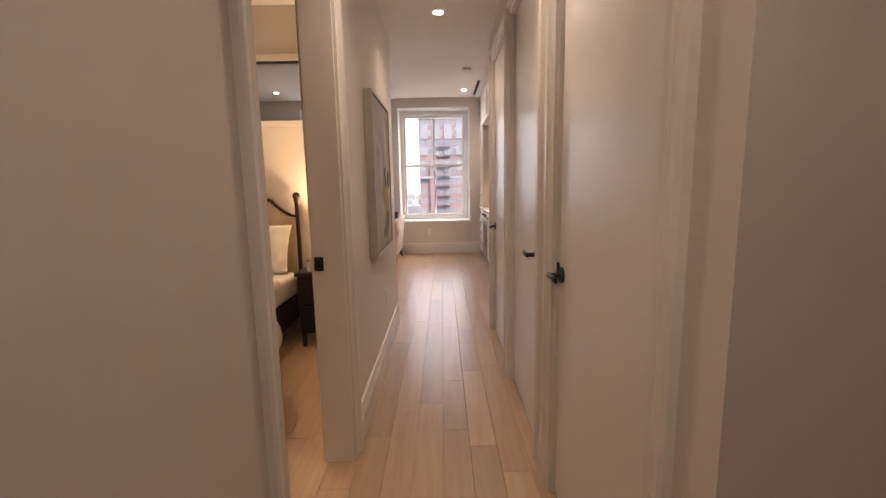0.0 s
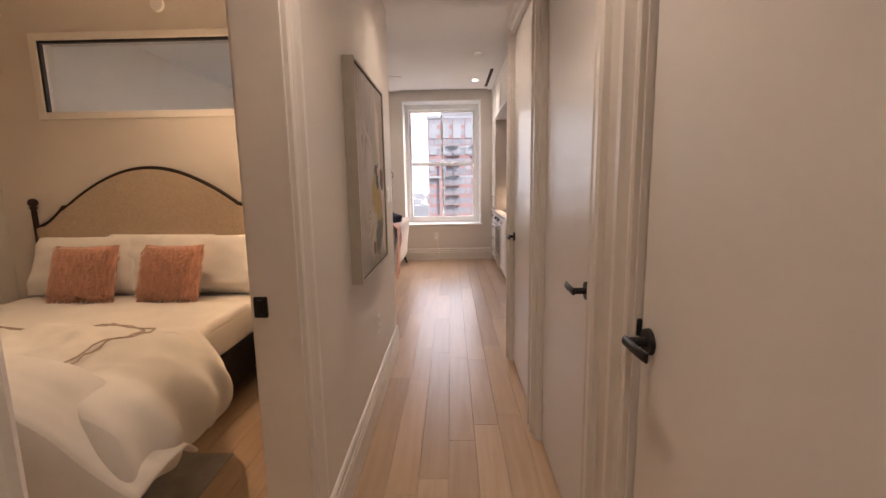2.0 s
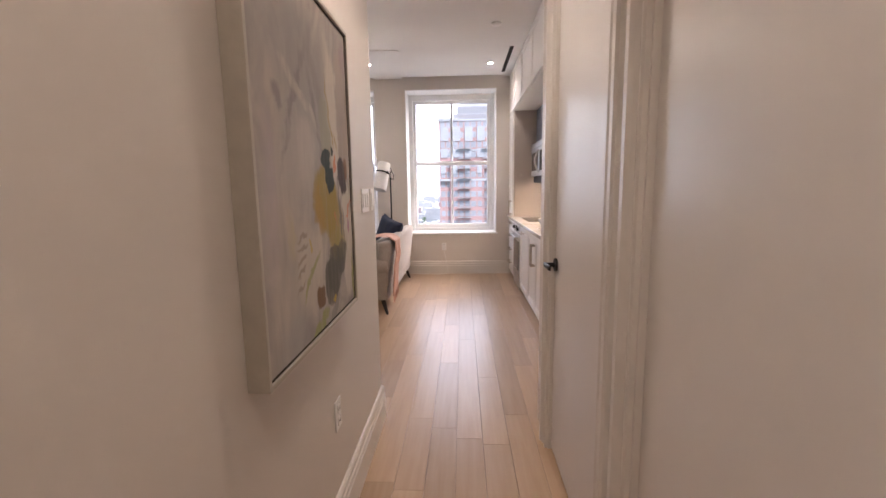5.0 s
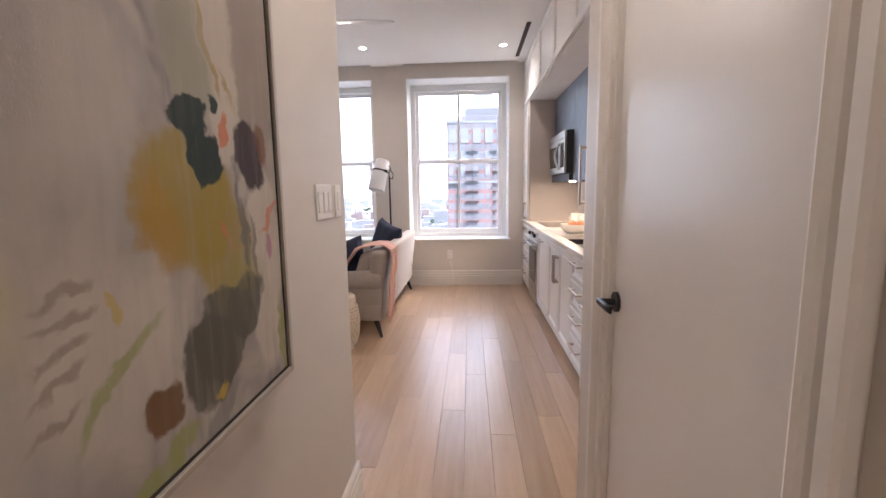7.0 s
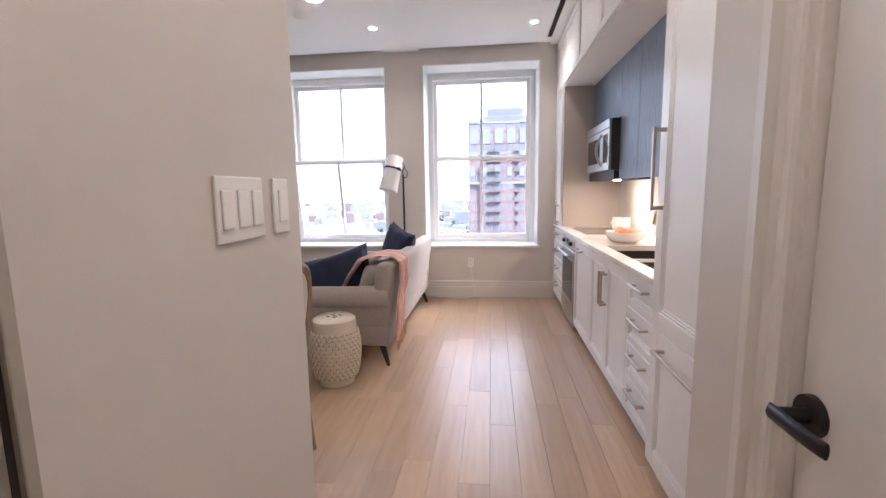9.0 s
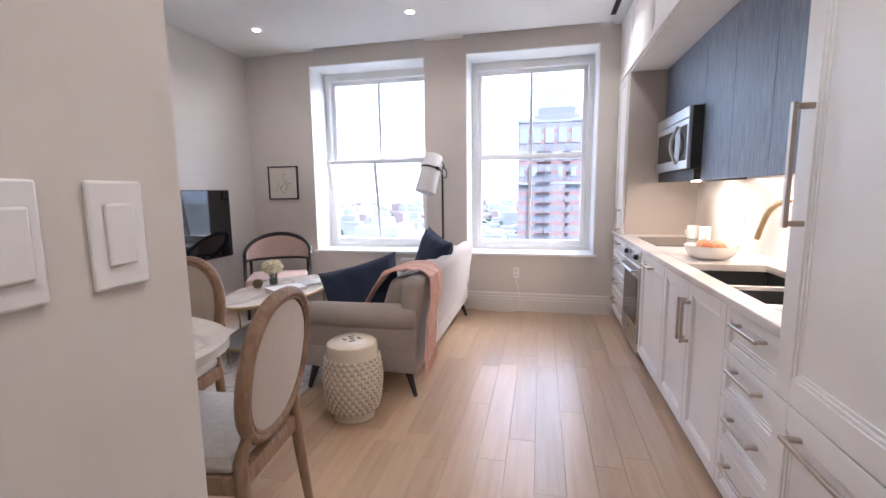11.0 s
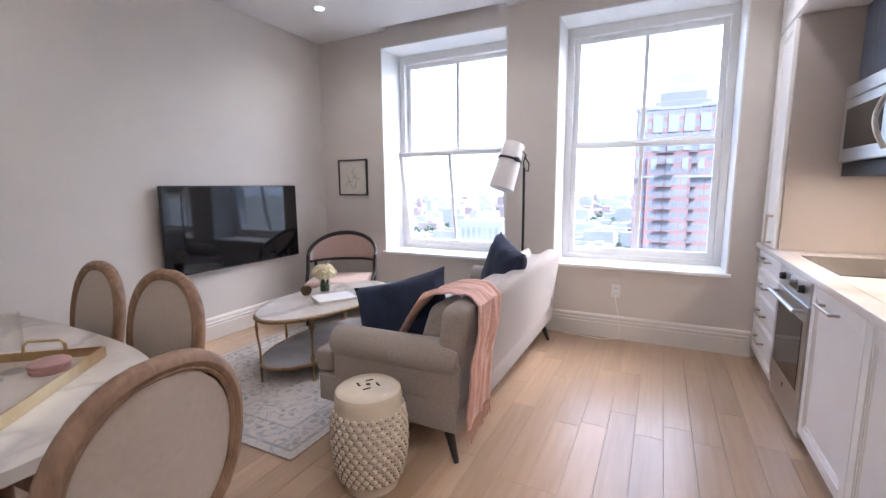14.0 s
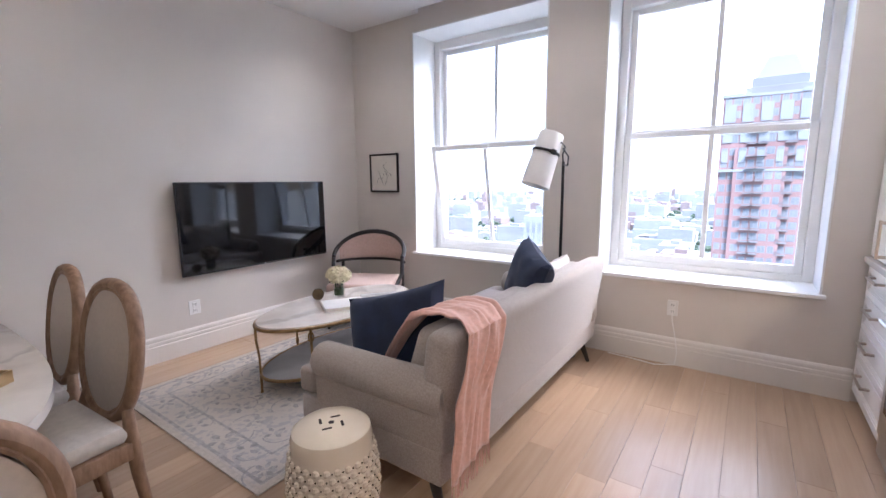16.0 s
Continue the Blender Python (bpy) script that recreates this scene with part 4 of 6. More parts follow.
lay((0.40, 0.34, 0.37), 1.87, 1.34, 0.06, 0.42, 0, 0.6, 0.5)
lay((0.17, 0.16, 0.17), 1.95, 1.53, 0.05, 0.06, 20, 0.4, 0.6)
lay((0.33, 0.32, 0.31), 1.97, 0.92, 0.20, 0.20, -20, 0.4, 0.7)
lay((0.47, 0.42, 0.24), 1.98, 1.20, 0.06, 0.14, 0, 0.6, 0.5)
lay(CREAM, 2.12, 1.10, 0.22, 0.26, 20, 0.4, 0.7)
lay((0.25, 0.23, 0.21), 2.25, 1.59, 0.06, 0.30, 35, 0.5, 0.5)
lay((0.32, 0.31, 0.23), 2.31, 1.50, 0.13, 0.20, 15, 0.2, 0.8)
lay(CREAM, 2.39, 1.58, 0.10, 0.40, 12, 0.3, 0.85)
lay((0.30, 0.25, 0.215), 2.50, 1.58, 0.15, 0.48, 4, 0.15, 0.9)
lay((0.24, 0.18, 0.20), 2.54, 1.78, 0.10, 0.12, 0, 0.4, 0.7)
lay((0.34, 0.24, 0.08), 2.355, 1.55, 0.016, 0.24, 20, 0.4, 0.8)
lay((0.34, 0.24, 0.08), 2.42, 1.45, 0.014, 0.14, 28, 0.4, 0.8)
# cream column with the main patches
lay(CREAM, 2.50, 1.14, 0.14, 0.42, 0, 0.12, 0.95)
lay(CREAM, 2.40, 1.40, 0.10, 0.12, 0, 0.2, 0.8)
lay(YEL, 2.28, 1.28, 0.23, 0.20, -12, 0.14, 0.92)
lay(YEL, 2.36, 1.20, 0.17, 0.26, 8, 0.2, 0.9)
lay((0.36, 0.22, 0.03), 2.205, 1.255, 0.075, 0.15, 8, 0.3, 0.85)
lay((0.28, 0.25, 0.06), 2.40, 1.13, 0.13, 0.12, 0, 0.4, 0.7)
lay(SAGE, 2.34, 1.055, 0.19, 0.16, 35, 0.10, 0.95)
lay(SAGE, 2.29, 1.02, 0.15, 0.15, 20, 0.10, 0.95)
lay(SAGE, 2.41, 1.085, 0.13, 0.12, 30, 0.12, 0.95)
lay((0.13, 0.125, 0.13), 2.425, 1.24, 0.022, 0.20, 4, 0.3, 0.8)
lay((0.13, 0.125, 0.13), 2.45, 1.19, 0.014, 0.12, 0, 0.4, 0.7)
lay(GREEN, 2.325, 1.35, 0.10, 0.075, -40, 0.10, 1.0, 0.1)
lay(GREEN, 2.30, 1.41, 0.085, 0.08, 20, 0.10, 1.0, 0.1)
lay(GREEN, 2.362, 1.445, 0.026, 0.045, 10, 0.15, 1.0, 0.1)
lay((0.55, 0.19, 0.09), 2.385, 1.395, 0.028, 0.075, -22, 0.2, 0.95)
lay(PLUM, 2.475, 1.368, 0.115, 0.11, 0, 0.12, 1.0, 0.15)
lay((0.17, 0.07, 0.03), 2.53, 1.385, 0.03, 0.07, 15, 0.35, 0.8)
lay((0.55, 0.20, 0.12), 2.525, 1.245, 0.02, 0.12, -50, 0.3, 0.9)
lay((0.50, 0.18, 0.06), 2.375, 1.225, 0.012, 0.07, 45, 0.4, 0.8)
lay((0.36, 0.15, 0.24), 2.515, 1.185, 0.03, 0.06, 10, 0.3, 0.8)
lay((0.28, 0.29, 0.08), 2.56, 0.98, 0.03, 0.20, 0, 0.25, 0.9)
lay((0.15, 0.075, 0.03), 2.175, 0.98, 0.075, 0.06, 10, 0.15, 1.0, 0.1)
lay((0.27, 0.29, 0.09), 2.16, 0.905, 0.17, 0.045, 25, 0.25, 0.9)
lay((0.22, 0.21, 0.19), 2.30, 0.915, 0.16, 0.05, 40, 0.2, 0.85)
lay((0.46, 0.33, 0.04), 2.30, 0.965, 0.03, 0.025, 0, 0.3, 0.9)
lay((0.27, 0.29, 0.10), 2.12, 1.075, 0.16, 0.022, 42, 0.4, 0.8)
lay((0.46, 0.33, 0.04), 2.12, 1.16, 0.018, 0.05, 20, 0.4, 0.8)
for k in range(5):
    lay((0.26, 0.21, 0.16), 2.055 - 0.006 * k, 1.20 - 0.036 * k, 0.075, 0.014, 18, 0.5, 0.75)


# ---- television and picture ----
r = thing("television", "large black flat-screen television mounted on the wall", "television", -3.36, 6.255, 0.985, 90)
Shape().box(-0.69, 0.69, -0.03, -0.004, -0.36, 0.36, 0.006).make("bezel", RUBBER, r)
Shape().box(-0.68, 0.68, -0.0325, -0.0295, -0.345, 0.352, 0.001).make("screen", BLACKG, r)
Shape().box(-0.2, 0.2, -0.004, 0.05, -0.15, 0.15, 0.003).make("bracket", BLACKM, r)
Shape().cyl((0, -0.0325, -0.352), (0, -0.0335, -0.352), 0.006, None, 12).make("badge", STEEL, r)
r = thing("framed_drawing", "small line drawing in a thin black frame", "picture", -2.992, YB, 1.426)
w, h = 0.39, 0.392
s = Shape()
for f in ((-w / 2, -w / 2 + 0.016, -h / 2, h / 2), (w / 2 - 0.016, w / 2, -h / 2, h / 2), (-w / 2 + 0.016, w / 2 - 0.016, h / 2 - 0.016, h / 2), (-w / 2 + 0.016, w / 2 - 0.016, -h / 2, -h / 2 + 0.016)):
    s.box(f[0], f[1], -0.025, -0.001, f[2], f[3], 0.002, 1)
s.make("frame", BLACKM, r)
Shape().box(-w / 2 + 0.016, w / 2 - 0.016, -0.014, -0.002, -h / 2 + 0.016, h / 2 - 0.016).make("sheet", PAPER, r)
s = Shape()
s.tube([(-0.10 + 0.2 * t, -0.0145, -0.10 + 0.05 * math.sin(9 * t) + 0.05 * t) for t in [i / 20 for i in range(21)]], 0.0016, 5)
s.tube([(0.02 + 0.03 * math.sin(7 * t), -0.0145, -0.02 + 0.13 * t) for t in [i / 14 for i in range(15)]], 0.0016, 5)
s.tube([(-0.08 + 0.12 * t, -0.0145, -0.02 + 0.04 * math.cos(8 * t)) for t in [i / 14 for i in range(15)]], 0.0016, 5)
s.make("ink_lines", INK, r)

# ---- ceiling fittings ----
r = thing("ceiling_vent", "long black linear air slot in the ceiling", "vent")
Shape().box(0.60, 0.645, 6.12, 7.22, ZC - 0.003, ZC + 0.004).make("slot", HOLE, r)
r = thing("smoke_detector", "small round white ceiling detector", "smoke detector", 0.39, 5.40, ZC)
Shape().lathe([(0.05, 0), (0.05, -0.012), (0.035, -0.024), (0.02, -0.026)], 28).make("body", PLASTIC, r, smooth=True)
r = thing("ceiling_fan", "white ceiling fan with translucent blades and round lamp", "ceiling fan", -1.10, 5.10, ZC)
Shape().cyl((0, 0, 0), (0, 0, -0.05), 0.06, 0.045, 28).cyl((0, 0, -0.05), (0, 0, -0.25), 0.012, None, 12).make("rod", PLASTIC, r, smooth=True)
Shape().lathe([(0.05, -0.22), (0.085, -0.25), (0.095, -0.29), (0.09, -0.33), (0.07, -0.345)], 32).make("motor", PLASTIC, r, smooth=True)
Shape().lathe([(0.072, -0.346), (0.075, -0.36), (0.05, -0.385), (0.01, -0.395)], 28).make("lamp", GLOW, r, smooth=True)
for k in range(3):
    a = radians(4 + 120 * k)
    s = Shape()
    out = [(0.08, -0.03), (0.16, -0.06), (0.30, -0.085), (0.45, -0.08), (0.55, -0.05), (0.575, 0.0), (0.55, 0.035), (0.42, 0.05), (0.25, 0.045), (0.08, 0.03)]
    s.slab(out, 0.008, Matrix.Rotation(a, 4, "Z") @ pose(0, 0, -0.315, 9, 0, 0), 0.002)
    s.make("blade", LAMPW, r, smooth=True)
# ---- sofa group ----
def cushion(w, h, t, n=15, pinch=0.10, wrinkle=0.006, seed=0):
    """A stuffed square cushion standing in x, z, thick along y."""
    def f(sign):
        def g(u, v):
            a, b = 2 * u - 1, 2 * v - 1
            edge = max(0.0, (1 - a ** 4) * (1 - b ** 4))
            x = a * w / 2 * (1 - pinch * (1 - b * b) * abs(a))
            z = b * h / 2 * (1 - pinch * (1 - a * a) * abs(b))
            y = sign * t / 2 * edge ** 0.45 + wrinkle * noise.noise((a * 2.5 + seed, b * 2.5, sign * 2.0)) * (edge > 0)
            return Vector((x, y, z + h / 2))
        return g
    s = Shape().grid(n, n, f(-1)).grid(n, n, f(1))
    bmesh.ops.remove_doubles(s.bm, verts=s.bm.verts[:], dist=0.0006)
    return s


SX0, SX1, SY0, SY1 = -1.53, -0.74, 5.27, 7.36
r = thing("sofa", "grey tweed three-seat sofa with rolled arms and dark legs", "sofa")
Shape().box(SX0 - 0.05, SX1, SY0 + 0.022, SY1 - 0.022, 0.155, 0.31, 0.012, 3).make("base", SOFA, r, smooth=True)
for a, b in ((SY0 + 0.17, 6.31), (6.325, SY1 - 0.17)):
    s = Shape().box(SX0 - 0.08, SX1 - 0.16, a, b, 0.312, 0.445, 0.032, 4)
    e0, e1 = (SY0 + 0.03, a + 0.05) if a < 6 else (b - 0.05, SY1 - 0.03)
    s.box(SX0 - 0.079, SX0 + 0.035, e0, e1, 0.313, 0.444, 0.030, 4)
    s.make("seat_cushion", SOFA, r, smooth=True)
for a, b in ((SY0, SY0 + 0.165), (SY1 - 0.165, SY1)):
    Shape().box(SX0 + 0.06, SX1 + 0.012, a + 0.022, b - 0.022, 0.295, 0.50, 0.012, 3).make("arm_panel", SOFA, r, smooth=True)
    s = Shape()
    c = (a + b) / 2
    s.tube([(SX0 + 0.045, c, 0.50), (SX0 + 0.055, c, 0.50), (SX0 + 0.07, c, 0.50), (-1.1, c, 0.502), (-0.76, c, 0.512), (-0.735, c, 0.513)], [0.055, 0.078, 0.086, 0.088, 0.087, 0.070], 20)
    s.make("arm_roll", SOFA, r, smooth=True)
# leaning outside back: thick rounded slab
s = Shape()
s.box(-0.90, -0.755, SY0 + 0.03, SY1 - 0.03, 0.16, 0.775, 0.055, 5)
for v in s.bm.verts:
    k = (v.co.z - 0.16) / 0.62
    v.co.x += 0.075 * k
    v.co.y += (0.03 * k if v.co.y > 6.3 else -0.005 * k)
s.make("back", SOFA, r, smooth=True)
for a, b in ((SY0 + 0.14, 6.30), (6.315, SY1 - 0.14)):
    s = Shape().box(-1.04, -0.885, a, b, 0.447, 0.745, 0.05, 4)
    for v in s.bm.verts:
        v.co.x += 0.10 * (v.co.z - 0.45) / 0.3
    s.make("back_cushion", SOFA, r, smooth=True)
for x, y, dx in ((-0.80, 5.33, 0.05), (-0.80, 7.17, 0.06), (-1.44, 5.31, -0.05), (-1.44, 7.28, -0.05)):
    Shape().cyl((x, y, 0.16), (x + dx, y + (-0.015 if y < 6 else 0.015), 0.0), 0.026, 0.013, 14).make("leg", DARKW, r, smooth=True)


def pillow(name, label, mat, m, w, h, t, seed, group=""):
    ob = cushion(w, h, t, 17, 0.09, 0.012, seed).make(name, mat, None, smooth=True, m=m)
    return tagged(ob, label, "pillow", group)


pillow("throw_pillow", "navy blue velvet throw pillow on the sofa", NAVY, pose(-1.16, 5.56, 0.43, -16, -16, 8), 0.60, 0.40, 0.18, 3, "navy sofa pillows")
pillow("throw_pillow", "navy blue velvet throw pillow on the sofa", NAVY, pose(-0.98, 6.45, 0.54, -14, 14, -50), 0.46, 0.42, 0.17, 5, "navy sofa pillows")
pillow("lumbar_pillow", "pale cream lumbar pillow on the sofa", SEATL, pose(-1.0, 6.98, 0.447, -14, 0, -86), 0.45, 0.36, 0.12, 8)

# throw blanket over the sofa back
def throw_point(u, v):
    """u across the cloth, v along it from the seat side over the back and down."""
    path = [(-1.16, 0.50), (-1.09, 0.62), (-1.00, 0.745), (-0.92, 0.790), (-0.83, 0.805), (-0.74, 0.800), (-0.662, 0.765), (-0.650, 0.65), (-0.664, 0.50), (-0.675, 0.36), (-0.682, 0.22)]
    p = v * (len(path) - 1)
    i = min(int(p), len(path) - 2)
    k = p - i
    x = path[i][0] * (1 - k) + path[i + 1][0] * k
    z = path[i][1] * (1 - k) + path[i + 1][1] * k
    k2 = min(1.0, max(0.0, (v - 0.5) / 0.25))
    y = 5.40 - 0.115 * k2 + (0.30 - 0.02 * k2) * u + 0.015 * math.sin(v * 5)
    f = 0.020 * math.sin(u * 10 + 3.4 * v + 5 * noise.noise((u * 2, v * 2.5, 0))) * (0.4 + noise.noise((u * 2, v * 3, 6)) ** 2 * 4) + 0.007 * math.sin(u * 25 - 3 * v + 2 * noise.noise((u * 4, v * 4, 3)))
    f = abs(f) + 0.004
    n = Vector((0.35, 0, 1)) if v < 0.5 else (Vector((1, 0, 0.15)) if v > 0.62 else Vector((0.7, 0, 0.7)))
    q = Vector((x, y, z)) + n.normalized() * f
    q.z += (0.05 * (u - 0.3) if v > 0.75 else 0) * (v - 0.75) * 4
    return q


r = thing("throw_blanket", "blush pink knitted throw with fringe draped over the sofa back", "blanket")
cloth = Shape().grid(40, 46, throw_point).make("cloth", BLUSH, r, smooth=True)
sol = cloth.modifiers.new("thick", "SOLIDIFY")
sol.thickness = 0.006
s = Shape()
for i in range(34):
    q = throw_point(i / 33, 1.0)
    s.tube([q, q + Vector((0.002 * math.sin(i * 2.1), 0.004 * math.sin(i), -0.04)), q + Vector((0.004 * math.sin(i * 1.7), 0.009 * math.sin(i * 1.3), -0.075 - 0.012 * math.sin(i * 3.3)))], 0.0024, 4)
part(s.make("fringe", BLUSH, r), "twisted blush fringe")

# garden stool
r = thing("garden_stool", "cream glazed ceramic garden stool with hobnail bumps", "stool", -1.045, 5.03, 0)
prof = [(0.118, 0.0), (0.126, 0.006), (0.128, 0.035), (0.136, 0.05), (0.158, 0.13), (0.167, 0.22), (0.163, 0.30), (0.150, 0.375), (0.147, 0.385), (0.149, 0.42), (0.142, 0.445), (0.125, 0.457), (0.06, 0.462), (0.012, 0.463)]
Shape().lathe(prof, 48).make("body", CERAM, r, smooth=True)


def stool_radius(z):
    for (r0, z0), (r1, z1) in zip(prof, prof[1:]):
        if z0 <= z <= z1 and z1 > z0:
            return r0 + (r1 - r0) * (z - z0) / (z1 - z0)
    return prof[-1][0]


s, hs = Shape(), Shape()
for k in range(12):
    z = 0.065 + k * 0.0268
    for i in range(26):
        a = 2 * math.pi * (i + 0.5 * (k % 2)) / 26
        q = stool_radius(z)
        s.ball(((q - 0.003) * math.cos(a), (q - 0.003) * math.sin(a), z), 0.0142, seg=8)
        a2 = a + math.pi / 26
        hs.ball(((q + 0.001) * math.cos(a2), (q + 0.001) * math.sin(a2), z), 0.0034, seg=6)
tagged(s.make("bumps", CERAM, r, smooth=True), kind="stuff")
tagged(hs.make("pierced_holes", HOLE, r), kind="stuff")
s = Shape().cyl((0, 0, 0.4615), (0, 0, 0.4640), 0.011, None, 16)
for k in range(4):
    a = math.pi / 2 * k + 0.5
    s.box(-0.018, 0.018, -0.005, 0.005, 0.460, 0.4645, 0.002, 1, Matrix.Rotation(a, 4, "Z") @ Matrix.Translation((0, 0.042, 0)) @ Matrix.Rotation(0.5, 4, "Z"))
s.make("top_cutouts", HOLE, r)

# rug
def rug_material():
    m = material("faded_rug", (0.50, 0.45, 0.40), 0.95, bump=0.6, bump_scale=350)
    n, l = m.node_tree.nodes, m.node_tree.links
    tc = n.new("ShaderNodeTexCoord")
    prev = (0.52, 0.47, 0.42, 1)
    last = None
    for kind, sc, lo, hi, col, amt in (("V", 9.0, 0.20, 0.26, (0.43, 0.41, 0.39), 0.6), ("V", 17.0, 0.16, 0.2, (0.60, 0.55, 0.49), 0.7), ("N", 26.0, 0.52, 0.58, (0.36, 0.36, 0.38), 0.6), ("N", 5.0, 0.45, 0.62, (0.56, 0.51, 0.46), 0.5)):
        t = n.new("ShaderNodeTexVoronoi" if kind == "V" else "ShaderNodeTexNoise")
        t.inputs["Scale"].default_value = sc
        l.new(tc.outputs["Object"], t.inputs["Vector"])
        r = n.new("ShaderNodeMapRange")
        r.inputs["From Min"].default_value, r.inputs["From Max"].default_value = lo, hi
        r.inputs["To Max"].default_value = amt
        l.new(t.outputs["Distance" if kind == "V" else "Fac"], r.inputs[0])
        mx = n.new("ShaderNodeMix")
        mx.data_type = "RGBA"
        l.new(r.outputs[0], mx.inputs[0])
        if last is None:
            mx.inputs[6].default_value = prev
        else:
            l.new(last, mx.inputs[6])
        mx.inputs[7].default_value = (*col, 1)
        last = mx.outputs[2]
    l.new(last, n["Principled BSDF"].inputs["Base Color"])
    return m


RUGM = rug_material()
RUGB = material("rug_border_blue", (0.41, 0.395, 0.385), 0.95, vary=0.3, scale=40, bump=0.6, bump_scale=350)
RUGC = material("rug_edge_cream", (0.56, 0.51, 0.45), 0.95, vary=0.15, scale=60, bump=0.6, bump_scale=350)
r = thing("area_rug", "faded cream and blue-grey floral area rug", "rug", -2.24, 6.04, 0)
w, h = 1.52, 2.14
Shape().box(-w / 2, w / 2, -h / 2, h / 2, 0.0005, 0.009, 0.003).make("edge", RUGC, r)
s = Shape()
for i, t in ((0.045, 0.018), (0.20, 0.014)):
    a, b = w / 2 - i, h / 2 - i
    s.box(-a, a, -b, -b + t, 0.009, 0.0098).box(-a, a, b - t, b, 0.009, 0.0098).box(-a, -a + t, -b + t, b - t, 0.009, 0.0098).box(a - t, a, -b + t, b - t, 0.009, 0.0098)
s.make("border_lines", RUGB, r)
Shape().box(-w / 2 + 0.03, w / 2 - 0.03, -h / 2 + 0.03, h / 2 - 0.03, 0.0085, 0.0094).make("field", RUGM, r)
s = Shape()
rng = random.Random(7)


def motif(s, x, y, q):
    k = rng.choice((4, 5, 6))
    a0 = rng.random() * 6
    for i in range(k):
        a = a0 + 2 * math.pi * i / k
        s.slab([(x + math.cos(a) * q * d + math.cos(a + b) * q * e, y + math.sin(a) * q * d + math.sin(a + b) * q * e) for d, b, e in
                ((0.25, 0, 0), (0.55, 1.4, 0.22), (0.9, 1.2, 0.14), (1.0, 0, 0.02), (0.9, -1.2, 0.14), (0.55, -1.4, 0.22))], 0.0008, Matrix.Translation((0, 0, 0.0093)))
    pts = [(x + q * (1.1 + 0.8 * t) * math.cos(a0 + 1.8 * t), y + q * (1.1 + 0.8 * t) * math.sin(a0 + 1.8 * t), 0.0096) for t in [i / 6 for i in range(7)]]
    s.tube(pts, 0.004, 4, ry=0.0006)


for i in range(7):
    for j in range(10):
        motif(s, -w / 2 + 0.13 + i * 0.21 + rng.uniform(-0.03, 0.03), -h / 2 + 0.13 + j * 0.21 + rng.uniform(-0.03, 0.03), rng.uniform(0.05, 0.085))
tagged(s.make("floral_motifs", RUGB, r), kind="stuff")

# coffee table
def oval(a, b, n=56, p=2.0):
    return [(math.copysign(abs(math.cos(t)) ** (2 / p), math.cos(t)) * a, math.copysign(abs(math.sin(t)) ** (2 / p), math.sin(t)) * b) for t in [2 * math.pi * i / n for i in range(n)]]


r = thing("coffee_table", "oval marble coffee table with aged brass frame and lower shelf", "coffee table", -2.22, 6.13, 0.0)
A, B = 0.34, 0.65
Shape().slab(oval(A - 0.008, B - 0.008), 0.02, Matrix.Translation((0, 0, 0.452)), 0.004).make("top", MARBLE, r, smooth=True)
Shape().tube([(x, y, 0.455) for x, y in oval(A, B)], 0.009, 8, True, 0.011).make("top_rim", OLDBRASS, r, smooth=True)
SHELF = material("grey_shelf_stone", (0.36, 0.355, 0.35), 0.35, vary=0.15, scale=6)
Shape().slab(oval(A - 0.03, B - 0.03), 0.012, Matrix.Translation((0, 0, 0.125)), 0.002).make("shelf", SHELF, r, smooth=True)
Shape().tube([(x, y, 0.13) for x, y in oval(A - 0.02, B - 0.02)], 0.009, 8, True, 0.011).make("shelf_rim", OLDBRASS, r, smooth=True)
for k in range(6):
    a = 2 * math.pi * (k + 0.25) / 6
    x, y = math.cos(a) * (A - 0.004), math.sin(a) * (B - 0.004)
    x2, y2 = math.cos(a) * (A - 0.018), math.sin(a) * (B - 0.018)
    s = Shape().tube([(x, y, 0.45), (x, y, 0.36), (x2, y2, 0.24), (x2, y2, 0.0095)], [0.008, 0.008, 0.007, 0.008], 8)
    ring = Vector((-math.sin(a), math.cos(a), 0))
    s.tube([Vector((x, y, 0.40)) + ring * 0.015 * math.cos(t) + Vector((0, 0, 0.032 * math.sin(t))) for t in [2 * math.pi * i / 14 for i in range(14)]], 0.005, 6, True)
    s.tube([Vector((x2, y2, 0.17)) + ring * 0.012 * math.cos(t) + Vector((0, 0, 0.025 * math.sin(t))) for t in [2 * math.pi * i / 14 for i in range(14)]], 0.004, 6, True)
    s.make("leg", OLDBRASS, r, smooth=True)
ZCT = 0.472
for k, (x, y, rz, w, d, h, mat) in enumerate(((-2.13, 6.08, -32, 0.23, 0.29, 0.026, PAPER), (-2.05, 6.36, -38, 0.21, 0.27, 0.020, WCERAM))):
    b = thing("book", "closed pale hardback book lying on the coffee table", "book", x, y, ZCT, rz, group="books on the coffee table")
    Shape().box(-w / 2 + 0.004, w / 2 - 0.004, -d / 2 + 0.004, d / 2 - 0.002, 0.003, h - 0.003).make("pages", PAPER, b)
    Shape().box(-w / 2, w / 2, -d / 2, d / 2, h - 0.003, h, 0.001, 1).box(-w / 2, w / 2, -d / 2, d / 2, 0, 0.003, 0.001, 1).box(-w / 2, -w / 2 + 0.003, -d / 2, d / 2, 0.003, h - 0.003).make("cover", SHEET if k == 0 else material("grey_jacket", (0.42, 0.40, 0.39), 0.4, vary=0.4, scale=18), b)
r = thing("flower_vase", "glass vase of cream hydrangeas on the coffee table", "vase", -2.37, 6.25, ZCT)
